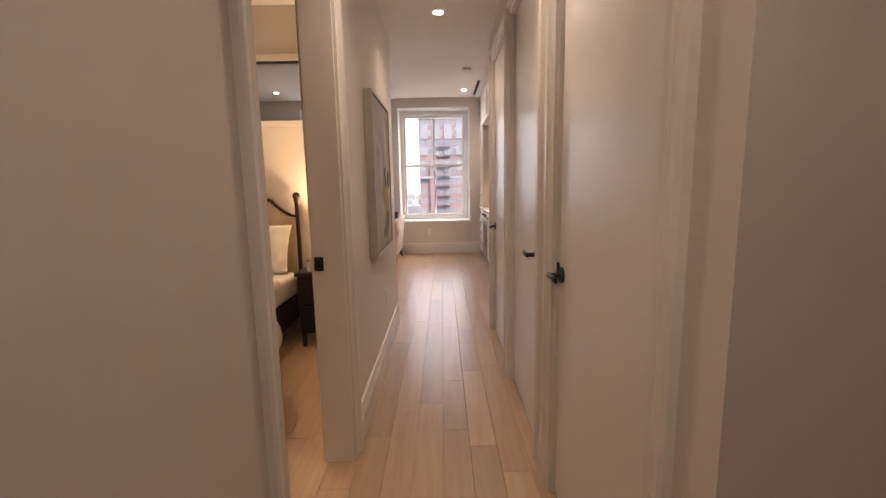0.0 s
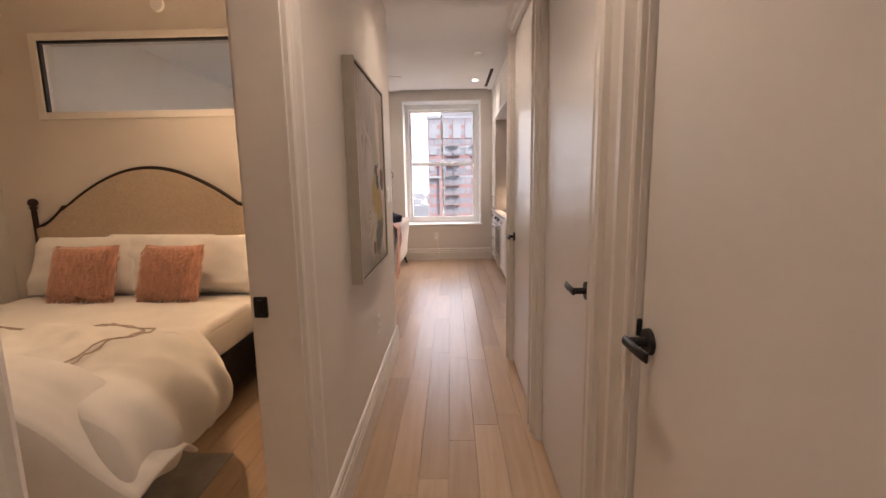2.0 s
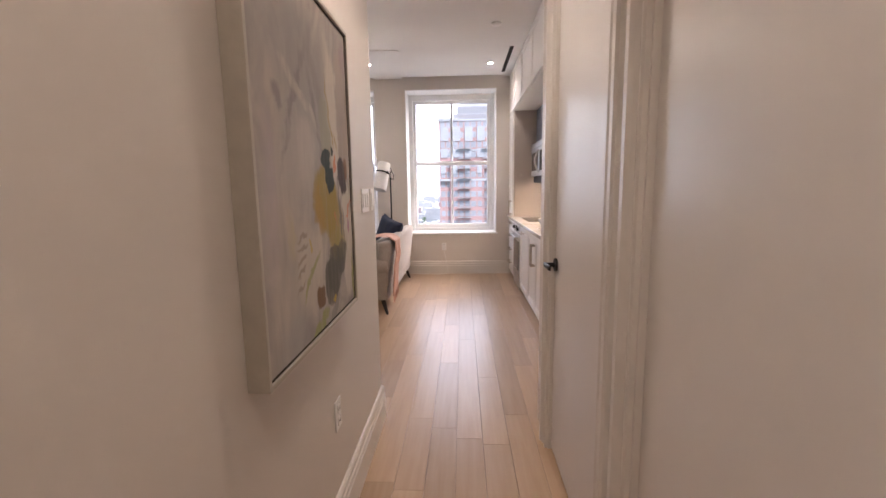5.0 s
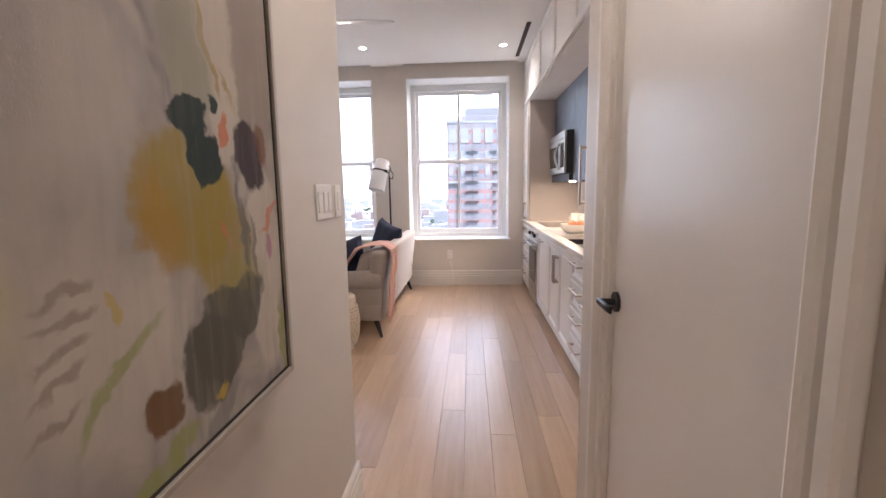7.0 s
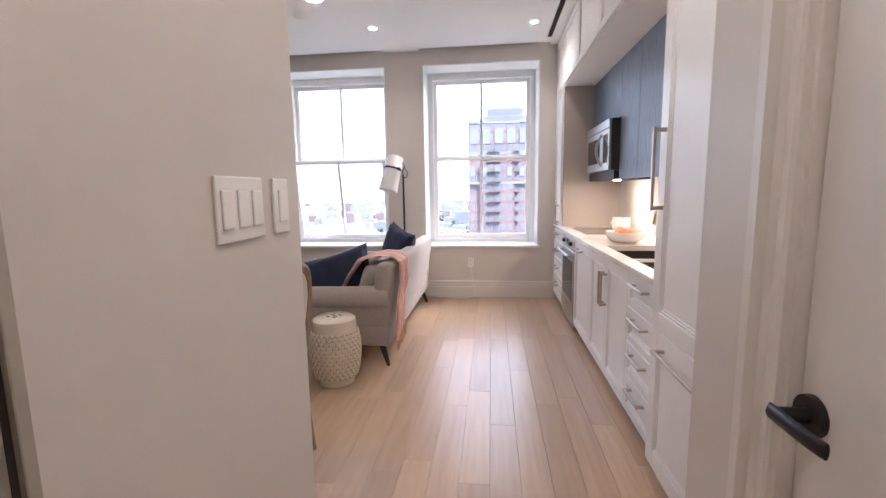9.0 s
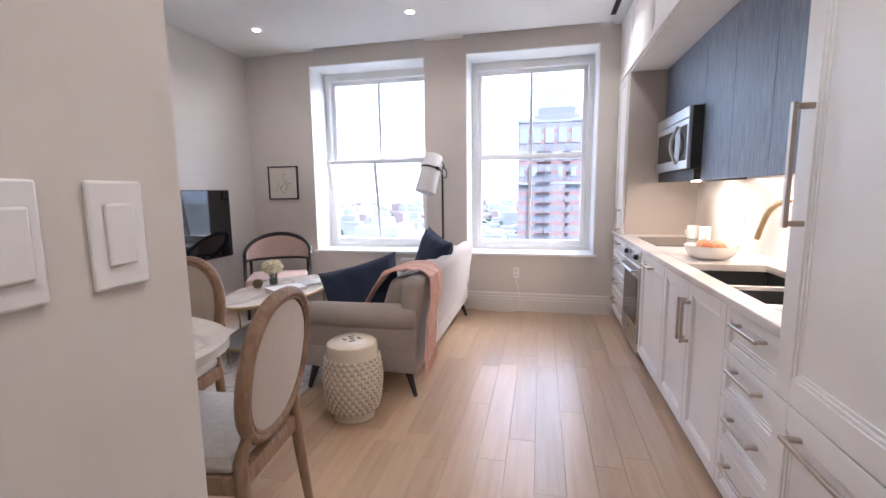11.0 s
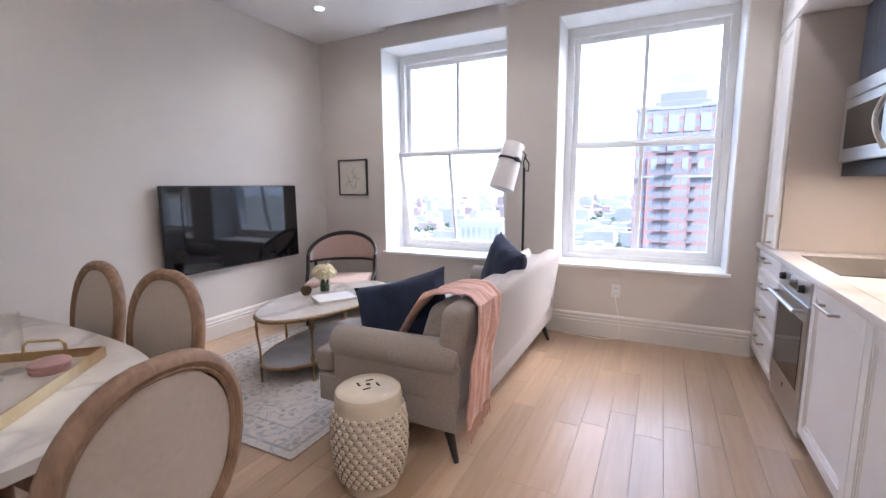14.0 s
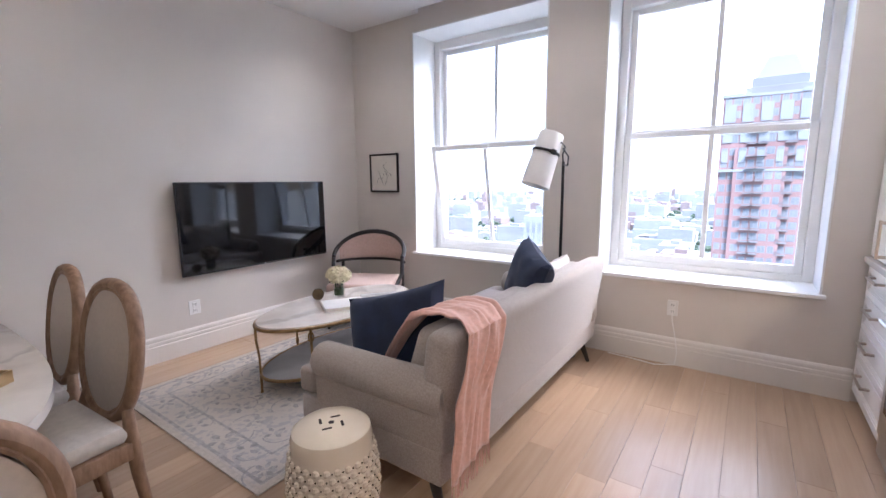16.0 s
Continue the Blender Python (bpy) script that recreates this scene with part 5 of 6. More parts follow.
Shape().lathe([(0.040, 0), (0.043, 0.004), (0.043, 0.105), (0.040, 0.105), (0.040, 0.012), (0.005, 0.012)], 28).make("glass", CLEAR, r, smooth=True)
s = Shape()
for k in range(9):
    a = k * 2.4
    s.tube([(0.02 * math.cos(a), 0.02 * math.sin(a), 0.014), (0.03 * math.cos(a + 0.5), 0.03 * math.sin(a + 0.5), 0.10), (0.04 * math.cos(a), 0.04 * math.sin(a), 0.15)], 0.004, 5)
s.lathe([(0.036, 0.013), (0.037, 0.06), (0.005, 0.061)], 16)
s.make("stems", LEAF, r, smooth=True)
s = Shape()
rng = random.Random(11)
for k in range(150):
    g = Vector((rng.gauss(0, 1), rng.gauss(0, 1), rng.gauss(0, 1) * 0.8 + 0.25)).normalized()
    c = Vector((0, 0, 0.165)) + Vector((g.x * 0.088, g.y * 0.088, g.z * 0.062)) * rng.uniform(0.85, 1.06)
    t = g.to_track_quat("Z", "Y").to_matrix().to_4x4()
    m = Matrix.Translation(c) @ t @ Matrix.Rotation(rng.random() * 6, 4, "Z")
    for j in range(4):
        q = m @ Matrix.Rotation(j * math.pi / 2, 4, "Z") @ pose(0.010, 0, 0, 0, -25, 0)
        s.slab([(-0.008, 0), (0.0, -0.009), (0.011, -0.006), (0.013, 0.003), (0.006, 0.010), (-0.003, 0.007)], 0.0006, q)
s.ball((0, 0, 0.163), 0.07, 1, 1, 0.7)
tagged(s.make("blooms", PETAL, r), kind="stuff")
r = thing("pine_cone_ornament", "small brown pine cone ornament on the coffee table", "ornament", -2.42, 6.09, ZCT)
Shape().ball((0, 0, 0.042), 0.032, 1, 1, 1.3).make("core", CONE, r, smooth=True)
s = Shape()
for k in range(9):
    z = 0.008 + k * 0.0085
    q = 0.036 * math.sin(math.pi * (z + 0.01) / 0.105)
    for i in range(9):
        a = 2 * math.pi * (i + 0.5 * (k % 2)) / 9
        s.ball((q * math.cos(a), q * math.sin(a), z), 0.009, 1, 1, 0.6, 6)
tagged(s.make("scales", CONE, r, smooth=True), kind="stuff")

# armchair by the window
FR = DARKW
r = thing("armchair", "black-framed barrel armchair with blush upholstery", "armchair", -2.79, 6.96, 0, 28)
BLUSHU = material("blush_upholstery", (0.50, 0.365, 0.31), 0.9, vary=0.08, scale=50, bump=0.4, bump_scale=400, sheen=0.3)
Shape().box(-0.30, 0.30, -0.30, 0.24, 0.30, 0.43, 0.04, 4).make("seat", BLUSHU, r, smooth=True)
Shape().box(-0.31, 0.31, -0.31, 0.26, 0.24, 0.31, 0.015, 2).make("apron", FR, r, smooth=True)


def barrel(t):
    """t from -1 (one arm's front) to 1: a curved rail that rises to the back."""
    a = t * 1.75
    return Vector((0.345 * math.sin(a) * (1 if abs(a) < 1.57 else 1), 0.10 + 0.24 * math.cos(a), 0.60 + 0.24 * math.cos(t * 1.45) ** 1.2))


s = Shape().tube([barrel(-1 + i / 16) for i in range(33)], 0.020, 8, ry=0.024)
s.tube([barrel(-0.80 + 1.6 * i / 24) * Vector((1, 1, 0)).length_squared ** 0 - Vector((0, 0, barrel(-0.80 + 1.6 * i / 24).z - 0.56)) for i in range(25)], 0.014, 8)
for t in (-1, 1):
    p = barrel(t)
    s.tube([p, p + Vector((0, -0.04, -0.15)), (p.x * 0.85, -0.27, 0.28)], 0.019, 8)
for t in (-0.62, 0.62):
    p = barrel(t)
    s.tube([p, (p.x, p.y, 0.25)], 0.016, 8)
s.make("frame", FR, r, smooth=True)
s = Shape()
for off in (-0.018, 0.018):
    s.grid(25, 6, lambda u, v, o=off: (lambda p: Vector((p.x * (1 + o), p.y + o, 0.575 + (p.z - 0.02 - 0.575) * v)))(barrel(-0.70 + 1.40 * u)))
s.make("backrest", BLUSHU, r, smooth=True)
for x, y in ((-0.27, -0.27), (0.27, -0.27), (-0.26, 0.23), (0.26, 0.23)):
    Shape().cyl((x, y, 0.25), (x * 1.05, y * 1.05, 0.0), 0.022, 0.013, 12).make("leg", FR, r, smooth=True)

# floor lamp
r = thing("floor_lamp", "black floor lamp with white cylinder spotlight shade", "floor lamp", -0.99, 7.22, 0)
Shape().cyl((0, 0, 0), (0, 0, 0.02), 0.14, 0.135, 36).cyl((0, 0, 0.02), (0, 0, 1.47), 0.011, None, 14).make("stand", BLACKM, r, smooth=True)
hm = Matrix.Translation((-0.10, -0.13, 1.485)) @ look((0, 0, 0), (0.075, 0.10, 0.36)) @ pose(0, 0, 0, 180)
prof = [(0.104, -0.20), (0.088, 0.185), (0.080, 0.195), (0.02, 0.196), (0.02, 0.190), (0.076, 0.188), (0.084, 0.180), (0.100, -0.20)]
Shape().lathe(prof, 36).make("shade", LAMPW, r, smooth=True, m=hm)
s = Shape().tube([(0.099 * math.cos(2 * math.pi * i / 28), 0.099 * math.sin(2 * math.pi * i / 28), 0.05) for i in range(28)], 0.004, 6, True, 0.011)
for g in (-1, 1):
    s.box(-0.02, 0.02, -0.008, 0.008, -0.018, 0.018, 0.004, 1, pose(g * 0.104, 0, 0.05, 0, 0, 90))
s.make("strap", BLACKM, r, smooth=True, m=hm)
s = Shape().tube([(0, 0, 1.46), (0.0, -0.02, 1.52), (0.035, -0.07, 1.57), (0.02, -0.10, 1.60), (-0.02, -0.12, 1.57)], 0.006, 8)
s.tube([(0, 0, 1.45), (0.05, -0.05, 1.44), (0.065, -0.08, 1.50), (0.03, -0.10, 1.56)], 0.006, 8).make("bracket", BLACKM, r, smooth=True)
Shape().ball((0, 0, 0.05), 0.03).make("bulb", LAMPW, r, smooth=True, m=hm)

# ---- dining group ----
r = thing("dining_table", "oval cream marble dining table with brass legs", "dining table", -2.10, 3.935, 0)
Shape().slab(oval(1.0, 0.50, 72, 2.7), 0.032, Matrix.Translation((0, 0, 0.723)), 0.010).make("top", MARBLE, r, smooth=True)
for x in (-0.52, 0.52):
    for y in (-0.22, 0.22):
        s = Shape().box(-0.045, 0.045, -0.012, 0.012, 0.0, 0.724, 0.003, 1)
        for v in s.bm.verts:
            v.co.x += x + (0.10 if x > 0 else -0.10) * (v.co.z - 0.4)
            v.co.y += y + (0.06 if y > 0 else -0.06) * (v.co.z - 0.4)
        s.make("leg", BRASS, r)
Shape().box(-0.58, 0.58, -0.02, 0.02, 0.66, 0.722, 0.004).make("stretcher", BRASS, r)


def dining_chair():
    root = thing("dining_chair", "oval-back weathered oak dining chair with beige linen", "chair", group="dining chairs round the table")
    lean = pose(0, 0.205, 0.455, -9, 0, 0)

    def ring(q, w, h):
        return [lean @ Vector((w * math.copysign(abs(math.cos(t)) ** 0.86, math.cos(t)), 0.0, 0.275 + h * math.copysign(abs(math.sin(t)) ** 0.9, math.sin(t)))) for t in [2 * math.pi * i / 44 for i in range(44)]]

    s = Shape().tube(ring(0, 0.205, 0.245), 0.024, 10, True, 0.021)
    s.tube([p + Vector((0, -0.012, 0)) for p in ring(0, 0.188, 0.228)], 0.008, 6, True)
    s.tube([p + Vector((0, 0.012, 0)) for p in ring(0, 0.188, 0.228)], 0.008, 6, True)
    s.make("back_frame", CHAIRW, root, smooth=True)
    s = Shape()
    for sg in (-1, 1):
        s.grid(32, 7, lambda u, v, g=sg: lean @ Vector((0.186 * v * math.cos(2 * math.pi * u), g * (0.012 + 0.012 * (1 - v * v)), 0.275 + 0.226 * v * math.sin(2 * math.pi * u))), True)
    s.make("backrest", LINEN, root, smooth=True)
    s = Shape()
    for x in (-0.19, 0.19):
        s.tube([lean @ Vector((x * 0.80, 0, 0.10)), lean @ Vector((x * 0.98, 0, 0.02)), (x, 0.21, 0.42), (x * 1.02, 0.215, 0.30), (x * 1.04, 0.25, 0.0)], [0.018, 0.022, 0.024, 0.022, 0.015], 10)
    s.make("rear_legs", CHAIRW, root, smooth=True)
    Shape().slab([(-0.235, -0.25), (-0.15, -0.275), (0.15, -0.275), (0.235, -0.25), (0.21, 0.215), (-0.21, 0.215)], 0.065, Matrix.Translation((0, 0, 0.375)), 0.008).make("seat_rail", CHAIRW, root, smooth=True)
    s = Shape().slab([(-0.232, -0.25), (-0.15, -0.272), (0.15, -0.272), (0.232, -0.25), (0.205, 0.19), (-0.205, 0.19)], 0.07, Matrix.Translation((0, 0, 0.438)), 0.028)
    s.make("seat", SEATL, root, smooth=True)
    for x in (-0.20, 0.20):
        Shape().lathe([(0.014, 0.0), (0.017, 0.01), (0.020, 0.12), (0.026, 0.29), (0.022, 0.30), (0.028, 0.315), (0.028, 0.376)], 14, (x, -0.235, 0)).make("leg", CHAIRW, root, smooth=True)
    return root


chair = dining_chair()
chair.matrix_world = pose(-1.11, 4.02, 0, 0, 0, -84)
for x, y, rz in ((-1.75, 4.36, 4), (-2.30, 4.36, -2), (-1.75, 3.62, 180)):
    copy_thing(chair, pose(x, y, 0, 0, 0, rz))

# tray and glassware
ZTT = 0.755
TRM = pose(-1.59, 4.02, ZTT, 0, 0, math.degrees(math.atan2(-0.38, 0.31)))
r = thing("serving_tray", "brass-rimmed serving tray with loop handles", "tray")
r.matrix_world = TRM
MIRR = material("tray_base_cream", (0.70, 0.62, 0.53), 0.2, 0.0, vary=0.08)
L2, D2 = 0.245, 0.175
Shape().box(-L2 + 0.004, L2 - 0.004, -D2 + 0.004, D2 - 0.004, 0.0, 0.008).make("base", MIRR, r)
Shape().box(-L2, L2, -D2, -D2 + 0.006, 0, 0.038, 0.001, 1).box(-L2, L2, D2 - 0.006, D2, 0, 0.038, 0.001, 1).box(-L2, -L2 + 0.006, -D2 + 0.006, D2 - 0.006, 0, 0.038, 0.001, 1).box(L2 - 0.006, L2, -D2 + 0.006, D2 - 0.006, 0, 0.038, 0.001, 1).make("rim", BRASS, r)
for x in (-L2 + 0.003, L2 - 0.003):
    Shape().tube([(x, -0.06, 0.034), (x, -0.058, 0.06), (x, -0.045, 0.072), (x, 0.045, 0.072), (x, 0.058, 0.06), (x, 0.06, 0.034)], 0.0055, 8).make("handle", BRASS, r, smooth=True)


def flute():
    s = Shape()
    prof = [(0.034, 0.0), (0.034, 0.002), (0.006, 0.006), (0.004, 0.03), (0.006, 0.058), (0.022, 0.066), (0.0285, 0.08), (0.029, 0.185), (0.0275, 0.185), (0.0268, 0.082), (0.018, 0.070), (0.001, 0.069)]
    seg = 36
    rings = [[s.bm.verts.new((q * (1 + (0.03 if (0.075 < z and i % 2) else 0)) * math.cos(2 * math.pi * i / seg), q * (1 + (0.03 if (0.075 < z and i % 2) else 0)) * math.sin(2 * math.pi * i / seg), z)) for i in range(seg)] for q, z in prof]
    for a, b in zip(rings, rings[1:]):
        for i in range(seg):
            s.bm.faces.new((a[i], a[(i + 1) % seg], b[(i + 1) % seg], b[i]))
    s.bm.faces.new(rings[0][::-1])
    ob = s.make("champagne_glass", CLEAR, None, smooth=True)
    return tagged(ob, "clear ribbed stemmed glass standing on the tray", "glass", "ribbed glasses on the tray")


g = flute()
spots = [(-0.17, -0.03), (-0.09, -0.05), (0.0, -0.06), (0.09, -0.06), (-0.12, -0.12), (0.03, -0.13)]
for k, (a, b) in enumerate(spots):
    m = Matrix.Translation((TRM @ Vector((a + 0.02, b, 0.008))))
    if k == 0:
        g.matrix_world = m
    else:
        copy_thing(g, m)
p = TRM @ Vector((-0.13, 0.075, 0.008))
r = thing("trinket_box", "small round pink stone lidded box on the tray", "box", *p)
Shape().lathe([(0.048, 0), (0.052, 0.003), (0.052, 0.016), (0.048, 0.018), (0.003, 0.018)], 36).make("body", PINKBOX, r, smooth=True)
Shape().lathe([(0.050, 0.0185), (0.054, 0.021), (0.054, 0.030), (0.049, 0.034), (0.003, 0.035)], 36).make("lid", PINKBOX, r, smooth=True)
# ---- bedroom ----
r = thing("bed", "king bed with arched linen headboard, iron frame and white bedding", "bed", -2.175, 3.06, 0)


def arch(t):
    """Headboard outline: t from -1 to 1 across, height of its top rail."""
    a = abs(t)
    if a < 0.71:
        return 1.21 + 0.275 * math.cos(a / 0.71 * math.pi / 2) ** 0.9
    if a < 0.765:
        return 1.21
    k = (a - 0.765) / 0.235
    return 1.19 - 0.125 * math.sin(k * math.pi / 2)


HWB = 0.905
s = Shape()
s.slab([(-HWB + 0.02, 0.3)] + [(HWB * 0.985 * t, arch(t) - 0.01) for t in [-1 + i / 30 for i in range(61)]] + [(HWB - 0.02, 0.3)], 0.045,
       Matrix(((1, 0, 0, 0), (0, 0, -1, 0.0), (0, 1, 0, 0), (0, 0, 0, 1))), 0.006)
part(s.make("headboard", HEADB, r, smooth=True), "arched beige linen headboard")
s = Shape().tube([(HWB * t, -0.025, arch(t)) for t in [-1 + i / 40 for i in range(81)]], 0.014, 8)
for x in (-HWB, HWB):
    s.cyl((x, -0.025, 0), (x, -0.025, 1.22), 0.018, None, 14).ball((x, -0.025, 1.245), 0.033).cyl((x, -0.025, 1.20), (x, -0.025, 1.215), 0.026, None, 14)
    fx = x * 1.13
    s.cyl((fx, -2.09, 0), (fx, -2.09, 0.56), 0.018, None, 14).ball((fx, -2.09, 0.59), 0.033).cyl((fx, -2.09, 0.545), (fx, -2.09, 0.56), 0.026, None, 14)
s.tube([(HWB * 1.13 * t, -2.09, 0.36 + 0.06 * math.cos(t * 1.5)) for t in [-1 + i / 20 for i in range(41)]], 0.012, 8)
s.make("iron_frame", IRON, r, smooth=True)
Shape().box(-HWB + 0.03, HWB - 0.03, -2.06, -0.06, 0.14, 0.36, 0.01).make("base", DARKW, r)
Shape().box(-HWB + 0.02, HWB - 0.02, -2.05, -0.06, 0.362, 0.575, 0.05, 4).make("mattress", SHEET, r, smooth=True)


def fold(x, y, k=1.0):
    k2 = noise.noise((x * 3 + 9, y * 3, 1.0))
    return 0.016 * k * abs(noise.noise((x * 14 + 3 * k2, y * 5 - 4 * k2, 8.0))) + 0.030 * noise.noise((x * 4, y * 4, 2.0)) * k + 0.020 * abs(noise.noise((x * 9, y * 7, 5.0))) * k


def ramp(x, a, b):
    k = min(1.0, max(0.0, (x - a) / (b - a)))
    return k * k * (3 - 2 * k)


def duvet(u, v):
    """A puffy quilt: flat and tucked near the pillows, swelling over the sides further down."""
    t = (u - 0.5) * 2
    y = -0.50 - 1.58 * v
    puff = ramp(v, 0.30, 0.62)
    top = 0.60 + 0.085 * puff
    if abs(t) < 0.70:
        x = t / 0.70 * 0.86
        z = top + 0.03 * puff * (1 - (t / 0.70) ** 2)
    else:
        k = (abs(t) - 0.70) / 0.30
        a = k * (1.35 + 0.75 * puff)
        crease = 0.028 * math.sin(v * 46 + 5 * noise.noise((v * 5, 0.3, t))) * k * puff
        x = math.copysign(0.86 + (0.035 + 0.34 * puff + crease) * math.sin(a), t)
        z = top - (0.06 + 0.19 * puff) * (1 - math.cos(a)) + crease * 0.6
        y += 0.05 * k * noise.noise((v * 7, 1.0, t))
    if v > 0.95:
        z -= (v - 0.95) * 3.5
    return Vector((x, y, z + fold(x, y, 0.25 + 1.7 * puff)))


d = Shape().grid(84, 64, duvet).make("duvet", SHEET, r, smooth=True)
sol = d.modifiers.new("thick", "SOLIDIFY")
sol.thickness, sol.offset = 0.02, -1
soften(d)


def folded_over(u, v):
    """The quilt's turned-back layer at the foot end."""
    t = (u - 0.5) * 2
    x = 1.27 * t
    side = ramp(abs(t), 0.62, 1.0)
    y = -1.76 - 0.07 * math.sin(2.2 * t + 0.6) - 0.42 * v
    z = 0.73 + 0.075 * math.sin(min(1.0, v * 5) * math.pi / 2) - 0.36 * side ** 1.5 - 0.45 * ramp(v, 0.75, 1.0)
    return Vector((x, y + 0.04 * side, z + fold(x, y, 1.0) + 0.012 * math.sin(t * 17 + 3 * noise.noise((t * 3, v * 2, 4)))))


d = Shape().grid(60, 26, folded_over).make("quilt_fold", SHEET, r, smooth=True)
sol = d.modifiers.new("thick", "SOLIDIFY")
sol.thickness, sol.offset = 0.02, -1
soften(d)
s = Shape()
for w in (0.0, 0.012):
    pts = [duvet(0.5 + a * (0.325 - w), b) + Vector((0, 0, 0.013)) for a, b in
           [(-1, 0.96 - i / 20 * (0.48 - w * 1.5)) for i in range(21)] + [(-1 + 2 * i / 24, 0.48 + w * 1.5) for i in range(25)] + [(1, 0.48 + w * 1.5 + i / 20 * 0.46) for i in range(21)]]
    s.tube(pts, 0.0036, 5)
part(s.make("embroidered_line", PIPING, r), "taupe embroidered double line")


def bed_pillow(x, y, z, w, h, t, rx, rz, seed):
    ob = cushion(w, h, t, 19, 0.05, 0.02, seed).make("bed_pillow", SHEET, None, smooth=True, m=pose(x, y, z, rx, 0, rz))
    return tagged(ob, "white cotton pillow with flange leaning on the headboard", "pillow", "white bed pillows")


bed_pillow(-2.62, 2.86, 0.575, 0.84, 0.45, 0.26, -22, 2, 1)
bed_pillow(-1.76, 2.86, 0.575, 0.88, 0.45, 0.26, -22, -3, 2)
bed_pillow(-2.10, 2.93, 0.60, 0.86, 0.42, 0.18, -14, 4, 3)


def fur_pillow(x, y, z, rz, seed):
    m = pose(x, y, z, -20, 0, rz)
    root = tagged(new("fur_pillow"), "shaggy blush pink faux-fur pillow on the bed", "pillow", group="fur pillows on the bed")
    root.matrix_world = m
    body = cushion(0.42, 0.38, 0.14, 15, 0.06, 0.01, seed)
    rng = random.Random(seed)
    s = Shape()
    for f in list(body.bm.faces):
        c = f.calc_center_median()
        if c.y > 0.03:
            continue
        for _ in range(9):
            p = c + Vector((rng.uniform(-0.014, 0.014), -0.001, rng.uniform(-0.013, 0.013)))
            l = rng.uniform(0.03, 0.055)
            d = Vector((rng.uniform(-0.4, 0.4), -0.45, -1)).normalized()
            w = Vector((0.0028, 0, 0))
            a, b, e = p - w, p + w, p + d * l * 0.5 + Vector((0, -0.006, 0))
            vs = [s.bm.verts.new(q) for q in (a, b, e + w * 0.7, p + d * l, e - w * 0.7)]
            s.bm.faces.new(vs)
    body.make("cushion", FUR, root, smooth=True)
    tagged(s.make("pile", FUR, root), kind="stuff")


fur_pillow(-2.45, 2.62, 0.60, 4, 21)
fur_pillow(-1.85, 2.60, 0.60, -3, 22)

r = thing("nightstand", "black wooden nightstand beside the bed", "nightstand", -0.96, 2.82, 0)
Shape().box(-0.23, 0.23, -0.21, 0.21, 0.60, 0.63, 0.004).make("top", DARKW, r)
Shape().box(-0.21, 0.21, -0.19, 0.20, 0.12, 0.598, 0.003).make("body", DARKW, r)
for z in (0.14, 0.37):
    Shape().box(-0.20, 0.20, -0.203, -0.191, z, z + 0.21, 0.003).make("drawer", DARKW, r)
    Shape().ball((0, -0.215, z + 0.105), 0.013).make("knob", OLDBRASS, r, smooth=True)
for x in (-0.19, 0.19):
    for y in (-0.17, 0.18):
        Shape().cyl((x, y, 0.12), (x, y, 0), 0.022, 0.016, 10).make("leg", DARKW, r)
r = thing("bedside_lamp", "small lit bedside lamp with cream shade", "table lamp", -0.90, 2.93, 0.63)
Shape().lathe([(0.06, 0), (0.06, 0.012), (0.015, 0.02), (0.03, 0.09), (0.04, 0.14), (0.012, 0.2), (0.008, 0.26)], 24).make("base", WCERAM, r, smooth=True)
SHADE = material("lit_lamp_shade", (0.8, 0.7, 0.52), 0.8, emission=((1.0, 0.70, 0.38), 0.5))
Shape().lathe([(0.12, 0.22), (0.095, 0.40), (0.092, 0.40), (0.116, 0.22)], 32).make("shade", SHADE, r, smooth=True)
la = new("bulb", bpy.data.lights.new("bulb", "POINT"))
la.data.energy, la.data.color, la.data.shadow_soft_size = 13.0, (1.0, 0.70, 0.40), 0.04
la.parent = r
la.location = (0, 0, 0.33)
r = thing("flower_posy", "small vase of pale pink flowers on the nightstand", "vase", -1.08, 2.70, 0.63)
Shape().lathe([(0.025, 0), (0.032, 0.03), (0.022, 0.06), (0.024, 0.07)], 20).make("pot", WCERAM, r, smooth=True)
s = Shape()
for k in range(16):
    a = k * 2.4
    s.ball((0.035 * math.cos(a) * (k % 3) / 2, 0.035 * math.sin(a) * (k % 3) / 2, 0.095 + 0.012 * (k % 2)), 0.017, 1, 1, 0.8, 7)
s.make("blooms", BLUSHU, r, smooth=True)
r = thing("bedside_rug", "pale grey worn bedside rug", "rug", -1.55, 1.28, 0)
Shape().box(-0.47, 0.47, -0.56, 0.56, 0.0005, 0.009, 0.003).make("pile", material("grey_worn_rug", (0.42, 0.39, 0.35), 0.95, scale=7, second=(0.27, 0.25, 0.23), bump=0.6, bump_scale=200, detail=8), r)
r = thing("speaker", "small round white wall speaker", "speaker", -2.02, YBED, 2.62)
Shape().cyl((0, 0, 0), (0, -0.02, 0), 0.05, 0.045, 24).make("grille", PLASTIC, r, smooth=True)

# ---- the city outside ----
GROUNDM = material("hazy_city_ground", (0.26, 0.265, 0.255), 0.95, scale=0.02, second=(0.19, 0.205, 0.185), detail=8)
structure(Shape().box(-3000, 3000, 9, 2400, -62, -60).make("ground", GROUNDM), "distant flat city ground in haze", "ground")
BRICK = material("red_brick_facade", (0.38, 0.225, 0.20), 0.9, vary=0.12, scale=0.3, bump=0.1)
STONE = material("pale_stone_bands", (0.37, 0.365, 0.36), 0.85, vary=0.08, scale=0.3)
FGLASS = material("facade_glass", (0.29, 0.29, 0.295), 0.4, vary=0.3, scale=0.2)
